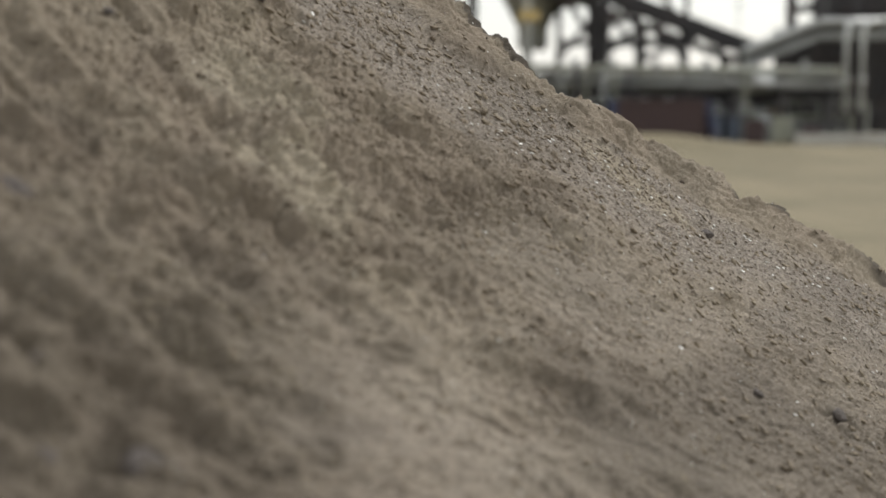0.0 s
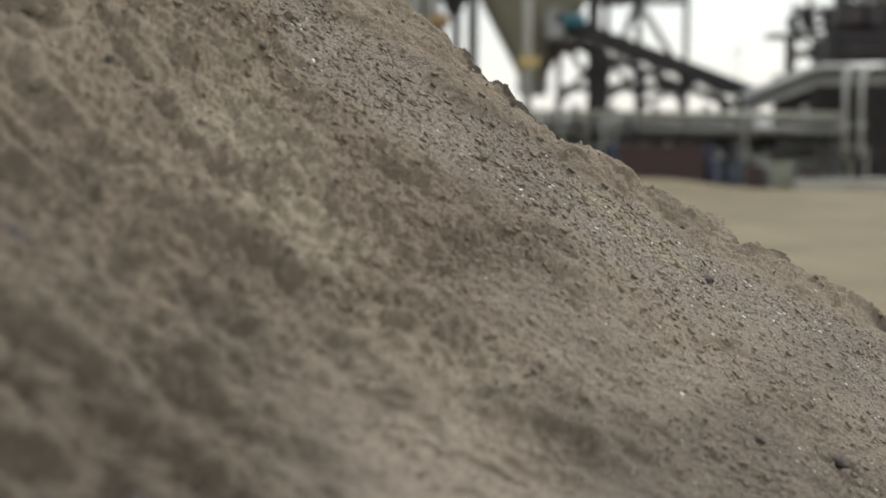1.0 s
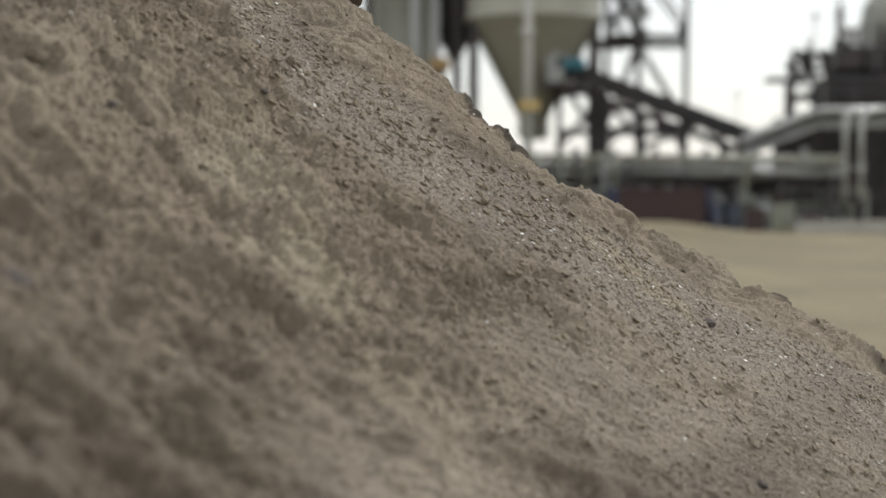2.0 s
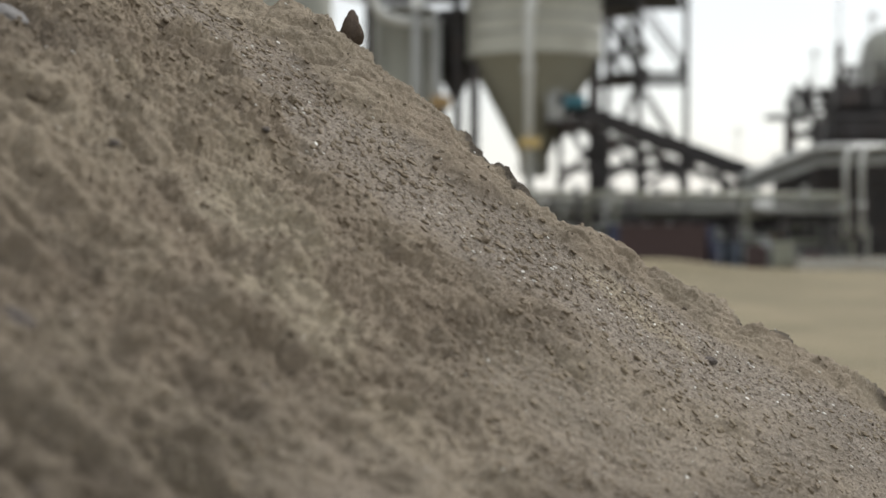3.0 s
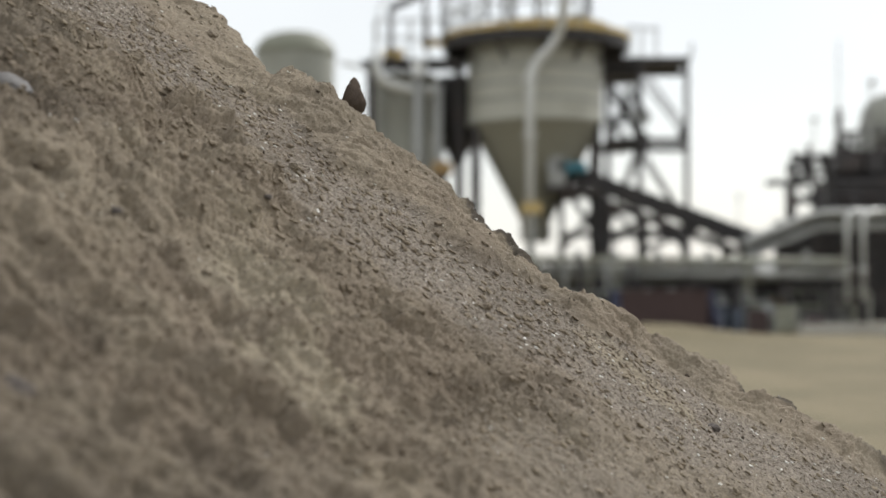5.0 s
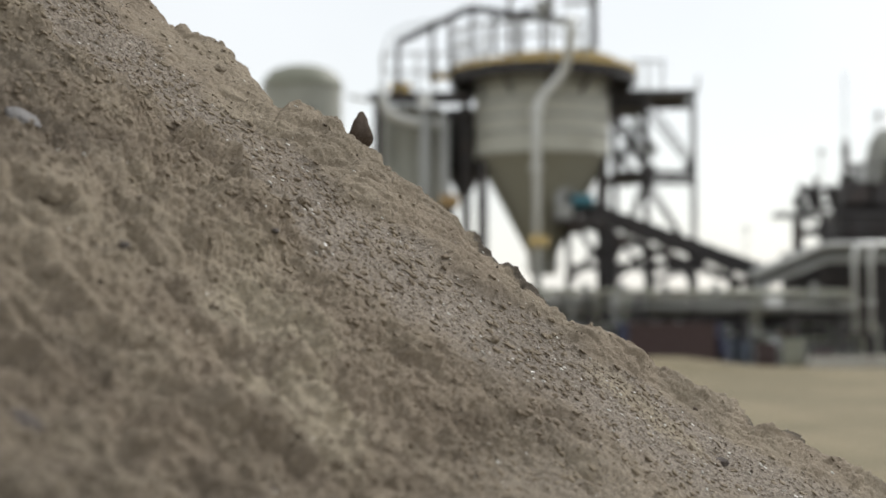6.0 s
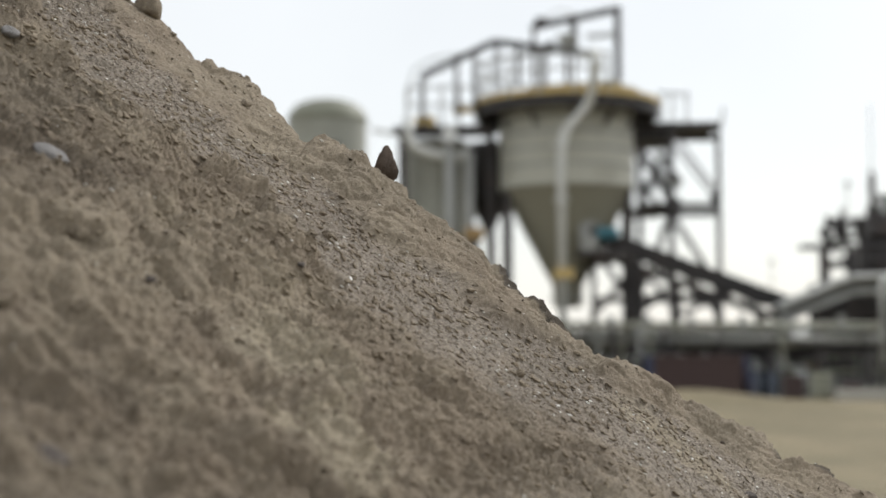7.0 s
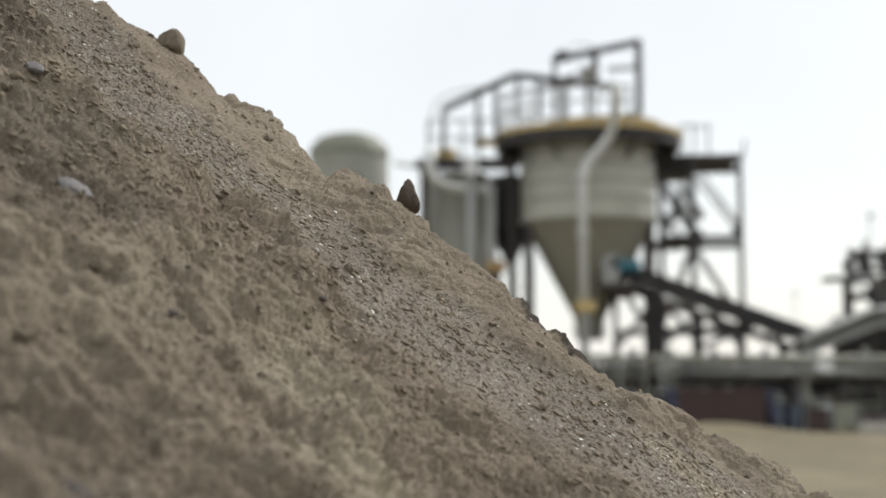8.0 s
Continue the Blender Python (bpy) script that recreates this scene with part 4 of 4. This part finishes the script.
def shed():
    s = thing("process_building", "dark steel process building with open lower bays and a stack", "building", (13.43, 46.0, 0))
    f = 45.0
    part("back_wall", box((14.60, 50.0, 3.51 / 2), (6.63, 0.15, 3.51), 0), steel_black, s)
    for u in (10.65, 11.47, 12.61, 13.75, 14.89):
        part("column", ibeam((u, f, 0), (u, f, 4.41), 0.26, 0.26), steel_dark, s)
    for v in (3.62, 2.31, 0.90):
        part("beam", ibeam((11.59, f - 0.2, v), (15.24, f - 0.2, v), 0.2, 0.34), steel_dark, s)
    part("floor_slab", box((13.88, 45.75, 4.19), (3.86, 1.5, 0.93), 0.03), steel_dark, s)
    part("upper_room", box((13.79, 46.9, 5.08), (2.96, 1.0, 0.90), 0.03), steel_black, s)
    part("upper_ledge", box((13.82, 46.2, 5.50), (2.69, 0.8, 0.12), 0.01), steel_dark, s)
    part("side_panel", box((13.13, 45.9, 4.08), (0.54, 0.1, 1.00), 0.01), steel_grey, s)
    part("stack", lathe((12.59, 46.6, 0), [(0.20, 4.62), (0.20, 5.84), (0.10, 5.98), (0.10, 6.52), (0.14, 6.56), (0.14, 6.70), (0.09, 6.73), (0.09, 7.02), (0.02, 7.02)], 20), steel_black, s, smooth=False)
    for u in (12.35, 12.86, 13.29, 13.72):
        part("post", tube([(u, 45.9, 5.50), (u, 45.9, 6.18)], 0.05, 8), steel_dark, s)
    for v in (6.16, 5.84):
        part("rail", tube([(12.28, 45.9, v), (14.51, 45.9, v)], 0.04, 8), steel_dark, s)
    part("whip_aerial", tube([(12.53, 46.4, 5.84), (12.53, 46.4, 9.14)], 0.018, 6), steel_grey, s)
    ur = random.Random(77)
    for k in range(11):
        u, top = ur.uniform(12.28, 14.69), ur.uniform(5.62, 6.16)
        part("roof_pipe", tube(bent([(u, 46.0, 5.37), (u, 46.0, top), (u + ur.uniform(-0.5, 0.5), 46.0, top + 0.05)], 0.1), ur.uniform(0.03, 0.08), 8), ur.choice([steel_dark, steel_black, steel_grey]), s)
    part("riser", tube([(13.29, 45.7, 5.55), (13.29, 45.7, 6.99)], 0.1, 12), steel_grey, s)
    for u, v, w, hgt in ((12.53, 5.23, 0.5, 0.7), (12.93, 5.16, 0.35, 0.5), (13.52, 5.26, 0.6, 0.8)):
        part("roof_unit", box((u, 46.0, v), (w, 0.6, hgt), 0.04), steel_dark, s)
    for k in range(6):
        u = 11.82 + 0.36 * k
        part("slab_rib", ibeam((u, 44.95, 3.72), (u, 44.95, 4.62), 0.08, 0.08), steel_black, s)
    for v in (4.51, 4.08):
        part("slab_pipe", tube([(11.74, 44.9, v), (15.58, 44.9, v)], 0.06, 10), steel_dark, s)
    d = thing("dome_vessel", "grey-green vessel with a rounded top on the process building", "tank", (14.60, 47.2, 5.58))
    r = 1.14
    part("body", lathe((14.60, 47.2, 0), [(r, 5.58), (r, 6.55), (r * 0.92, 7.01), (r * 0.7, 7.36), (r * 0.35, 7.52), (0.02, 7.56)], 40), tank_mat, d, smooth=True)
    part("band", hoop((14.60, 47.2, 0), r, 6.37, 0.04, 0.1, 40), steel_grey, d)
    e = thing("sorting_machine", "dark machine with round housings on an outrigger platform", "machine", (11.21, 45.2, 4.55))
    part("platform", box((10.82, 45.4, 4.52), (1.51, 1.2, 0.12), 0.01), steel_black, e)
    part("column", ibeam((10.72, 45.0, 0), (10.72, 45.0, 4.47), 0.16, 0.16), steel_dark, e)
    for x, z, r in ((10.98, 4.94, 0.26), (11.56, 5.05, 0.30)):
        for y in (45.0, 45.6):
            part("wheel_ring", tube([(x + r * math.cos(k * math.pi / 12), y, z + r * math.sin(k * math.pi / 12)) for k in range(25)], 0.07, 8), steel_black, e)
        part("axle", tube([(x, 44.9, z), (x, 45.7, z)], 0.07, 10), steel_dark, e)
        part("spoke", angle_bar((x - r, 45.3, z - 0.02), (x + r, 45.3, z + 0.03), 0.06), steel_dark, e)
    part("stub_pipe", tube([(11.24, 45.3, 5.20), (11.31, 45.3, 5.71)], 0.07, 10), steel_dark, e)
    part("brace", angle_bar((10.75, 45.2, 4.55), (11.49, 45.2, 3.96), 0.08), steel_dark, e)
    part("frame", ibeam((10.77, 45.3, 5.38), (12.05, 45.3, 5.26), 0.12, 0.14), steel_dark, e)
    for u in (10.82, 11.31, 11.87):
        part("upright", ibeam((u, 45.3, 4.55), (u, 45.3, 5.50), 0.1, 0.1), steel_dark, e)
    part("lower_tie", ibeam((10.68, 45.2, 3.94), (11.56, 45.2, 3.98), 0.14, 0.24), steel_dark, e)


shed()


def gallery():
    g = thing("conveyor_gallery", "grey clad conveyor gallery sloping up and then running level", "conveyor", (11.05, 43.5, 0))
    a, b, c = (8.90, 43.5, 2.42), (10.99, 43.5, 3.25), (14.90, 43.5, 3.32)
    for p, q, nm in ((a, b, "sloping_run"), (b, c, "level_run")):
        hgt, wid = 0.57, 1.3
        part(nm, ibeam(p, q, wid, hgt), steel_grey, g)
        d = Vector(q) - Vector(p)
        up = Vector((-d.z, 0, d.x)).normalized()
        e = Vector((0, -0.66, 0)) + up * hgt * 0.42
        part("handrail", tube([Vector(p) + e, Vector(q) + e], 0.09, 10), galvanised, g)
        n = int(d.length / 0.8)
        for i in range(n + 1):
            m = Vector(p).lerp(Vector(q), i / n) + Vector((0, -0.66, 0))
            part("stiffener", ibeam(m - up * hgt * 0.46, m + up * hgt * 0.46, 0.06, 0.06), steel_grey, g)
    for u in (10.07, 11.05, 12.55, 13.90):
        part("leg", ibeam((u, 43.5, 0), (u, 43.5, 2.75), 0.18, 0.18), steel_dark, g)


gallery()


def pipe_pair():
    for u in (11.56, 12.02):
        p = thing("drop_pipe", "pale grey drop pipe with a rounded elbow", "pipe", (u, 42.0, 0), "drop pipes")
        part("pipe", tube(bent([(u + 0.02, 42.0, 0.88), (u, 42.0, 3.38), (u + 0.5, 42.3, 3.50), (u + 0.9, 43.0, 3.50)], 0.35), 0.088, 16), galvanised, p, smooth=True)
        part("stand", tube([(u + 0.02, 42.0, 0.0), (u + 0.02, 42.0, 0.96)], 0.06, 10), steel_dark, p)
        part("flange", lathe((u, 42.0, 0), [(0.085, 1.74), (0.14, 1.74), (0.14, 1.84), (0.085, 1.84)], 20), galvanised, p)


pipe_pair()


def kerb():
    k = tagged(part("plinth_wall", box((13.08, 40.2, 0.12), (6.71, 0.5, 0.34), 0.03), concrete), "low pale concrete plinth along the plant", "plinth")


kerb()


def mast(u, dist, top, name_label):
    m = thing("lamp_mast", name_label, "mast", (u, dist, 0), "masts")
    part("pole", lathe((u, dist, 0), [(0.08, 0), (0.03, top), (0.01, top)], 10), galvanised, m)
    part("lamp_head", box((u, dist - 0.15, top - 0.15), (0.20, 0.3, 0.20), 0.05), steel_grey, m)


mast(15.18, 60.0, 8.17, "thin grey lamp mast far behind the plant")
mast(15.20, 52.0, 8.65, "thin grey lamp mast behind the process building")
mast(16.06, 80.0, 6.06, "thin pale mast far behind the conveyor")


# ---- clods, stones and chips on the slope ----
def rock_mesh(name, seed, mat, squash=0.75, detail=3, rough=0.28, taper=0.0):
    bm = bmesh.new()
    bmesh.ops.create_icosphere(bm, subdivisions=detail, radius=1.0)
    r = random.Random(seed)
    cuts = [(Vector((r.gauss(0, 1), r.gauss(0, 1), r.gauss(0, 1))).normalized(), r.uniform(0.55, 0.85)) for _ in range(9)]
    off = Vector((r.uniform(0, 50), r.uniform(0, 50), r.uniform(0, 50)))
    for v in bm.verts:
        d = v.co.copy()
        for nrm, lim in cuts:
            over = d.dot(nrm) - lim
            if over > 0:
                d -= nrm * over * 0.85
        d *= 1 + rough * (noise.noise(d * 1.6 + off) + 0.5 * noise.noise(d * 4 + off))
        thin = 1 - taper * (0.5 + 0.5 * d.z)
        v.co = Vector((d.x * thin, d.y * thin, d.z * squash))
    bm.normal_update()
    me = bpy.data.meshes.new(name)
    bm.to_mesh(me)
    bm.free()
    me.polygons.foreach_set("use_smooth", [True] * len(me.polygons))
    me.materials.append(mat)
    return me


clods = [rock_mesh("clod", 20 + k, clod_mat, 0.6 + 0.06 * k) for k in range(5)]
stones_d = [rock_mesh("stone", 40 + k, dark_stone, 0.65, 3, 0.15) for k in range(3)]
stones_p = [rock_mesh("stone", 60 + k, pale_stone, 0.6, 3, 0.15) for k in range(3)]


TILT = Matrix(((DOWN.x, -FOOT.x, FACE.x, 0), (DOWN.y, -FOOT.y, FACE.y, 0), (DOWN.z, -FOOT.z, FACE.z, 0), (0, 0, 0, 1)))


def lay(name, me, a, b, size, label, category, group="", lift=0.3, turn=0.0, stretch=(1, 1, 1), upright=False):
    ob = new(name, me)
    up = Vector((0, 0, 1)) if upright else FACE
    ob.matrix_world = Matrix.Translation(on_mound(a, b) + up * size * stretch[2] * lift) @ (Matrix() if upright else TILT) @ pose(0, 0, 0, 0, 0, turn) @ Matrix.Diagonal((size * stretch[0], size * stretch[1], size * stretch[2], 1))
    return tagged(ob, label, category, group)


rr = random.Random(11)
for k in range(60):
    a, b = rr.uniform(-2.2, 2.6), rr.uniform(0.0, 2.8)
    size = 0.010 + 0.024 * rr.random() ** 2.5
    lay("clod", clods[k % 5], a, b, size, "small crumbly brown clod resting on the mound", "clod", "clods on the mound", 0.15, rr.uniform(0, 360), (1, rr.uniform(0.6, 1), rr.uniform(0.6, 1)))
for k in range(10):
    a, b = rr.uniform(-2.2, 2.5), rr.uniform(0.6, 2.8)
    lay("stone", stones_d[k % 3], a, b, rr.uniform(0.010, 0.018), "small dark grey stone half sunk in the mound", "stone", "dark stones", 0.1, rr.uniform(0, 360))
lay("boulder", rock_mesh("boulder", 33, clod_mat, 0.95, 3, 0.12), -1.68, -0.02, 0.056, "rounded brown clod the size of a fist on the crest", "clod", "", 0.25, 30, (1.0, 1.0, 1.0), True)
lay("crest_block", rock_mesh("crest_block", 35, clod_mat, 0.8, 3, 0.12), 0.95, 0.12, 0.044, "block of dry brown earth sitting on the crest", "clod", "", -0.1, 15, (1.3, 0.9, 0.7), True)
# Same earth as the heap; its shaded side is painted as a darker colour.
point = new("pointed_clod", rock_mesh("pointed_clod", 8, shaded_clod_mat, 1.0, 3, 0.34, 0.62))
point.matrix_world = Matrix.Translation((-0.312, 4.72, 2.270)) @ pose(0, 0, 0, 0, 8, 100) @ Matrix.Diagonal((0.060, 0.060, 0.074, 1))
tagged(point, "upright pointed brown clod on the crest, its shade put into the colour", "clod")
lay("stone", stones_p[0], -0.50, 1.32, 0.046, "pale grey flat stone half sunk in the mound", "stone", "pale stones", 0.55, 20, (1.15, 0.95, 0.6))
lay("stone", stones_p[1], -1.38, 0.90, 0.030, "pale grey flat stone half sunk in the mound", "stone", "pale stones", 0.2, 80)
lay("stone", stones_p[2], 0.58, 2.22, 0.012, "small whitish stone on the mound", "stone", "pale stones", 0.4, 80)
for a, b, size in ((1.31, 1.65, 0.026), (0.76, 2.19, 0.034), (1.30, 2.53, 0.024), (1.60, 2.53, 0.034), (1.47, 2.65, 0.026), (2.33, 0.73, 0.023), (1.65, 0.28, 0.022)):
    lay("stone", stones_d[int(100 * b) % 3], a, b, size, "dark grey stone half sunk in the mound", "stone", "dark stones", 0.05, 300 * b)


SPREAD = np.clip(0.03 + np.maximum(near, gravel) * (0.35 + 0.9 * ease(fbm(flat, 0.28, 3, 710), -0.25, 0.35)), 0, 1).reshape(NU, NV)
NOW = Vector((0.52, -0.363, 0.772)).normalized()
ALONG = Vector((0.83, 0.0, -0.56))
ALONG = (ALONG - NOW * NOW.dot(ALONG)).normalized()
LIE = np.array([ALONG, NOW.cross(ALONG), NOW]).T


def scatter(name, label, count, sizes, mat, seed, only=None, flat=0.6, window=(-2.4, 2.7, -0.3, 3.1), lie=False):
    """Crumbs too many to count, one joined mesh."""
    r = np.random.default_rng(seed)
    ico = bmesh.new()
    bmesh.ops.create_icosphere(ico, subdivisions=1, radius=1.0)
    iv = np.array([v.co[:] for v in ico.verts])
    jf = np.array([[v.index for v in f.verts] for f in ico.faces])
    ico.free()
    vs, fs, n = [], [], 0
    while n < count:
        i, j = int(np.searchsorted(U, r.uniform(*window[:2]))), int(np.searchsorted(V, window[2] + (window[3] - window[2]) * r.random() ** 1.4))
        if only is not None and r.random() > only(i, j):
            continue
        s = (sizes[0] + (sizes[1] - sizes[0]) * r.random() ** 3) * (1 - 0.45 * min(1, max(0, (V[j] - 0.8) / 1.2)))
        if lie:
            # Crumbs lie on the face, longer down the slope, tipped a little towards its foot.
            rot = LIE @ np.array(Matrix.Rotation(r.uniform(-0.9, 0.8), 3, "Z") @ Matrix.Rotation(-r.uniform(0.0, 0.45), 3, "X") @ Matrix.Rotation(r.uniform(-0.25, 0.25), 3, "Y"))
        else:
            rot = np.array(Euler(r.uniform(0, 6.28, 3)).to_matrix())
        v = iv * (1 + r.uniform(-0.28, 0.28, (len(iv), 1))) * s * np.array([1, r.uniform(0.45, 0.9), flat * r.uniform(0.7, 1.3)])
        vs.append(v @ rot.T + GRID[i, j] + np.array(FACE) * s * 0.3 * (flat if lie else 1))
        fs.append(jf + n * len(iv))
        n += 1
    vs, fs = np.concatenate(vs), np.concatenate(fs)
    me = bpy.data.meshes.new(name)
    me.from_pydata(vs.tolist(), [], fs.tolist())
    me.materials.append(mat)
    return tagged(new(name, me), label, "crumbs", kind="stuff")


scatter("earth_crumbs", "loose crumbs of dried brown earth lying on the slope", 30000, (0.0035, 0.016), clod_mat, 90, lambda i, j: SPREAD[i, j] * (1 - 0.5 * G2[i, j]), 0.42, lie=True)
scatter("gravel_crumbs", "loose grey-brown gravel grains over the slope", 28000, (0.0028, 0.0070), gravel_mat, 91, lambda i, j: 0.04 + 0.96 * G2[i, j], 0.45, lie=True)
scatter("pale_chips", "scattered pale stone chips that catch the light", 1500, (0.0028, 0.0085), chip_mat, 92, lambda i, j: 0.15 + 0.85 * G2[i, j], 0.35, lie=True)
scatter("dark_crumbs", "scattered dark crumbs of earth on the slope", 700, (0.003, 0.009), dark_crumb, 93, None, 0.45)
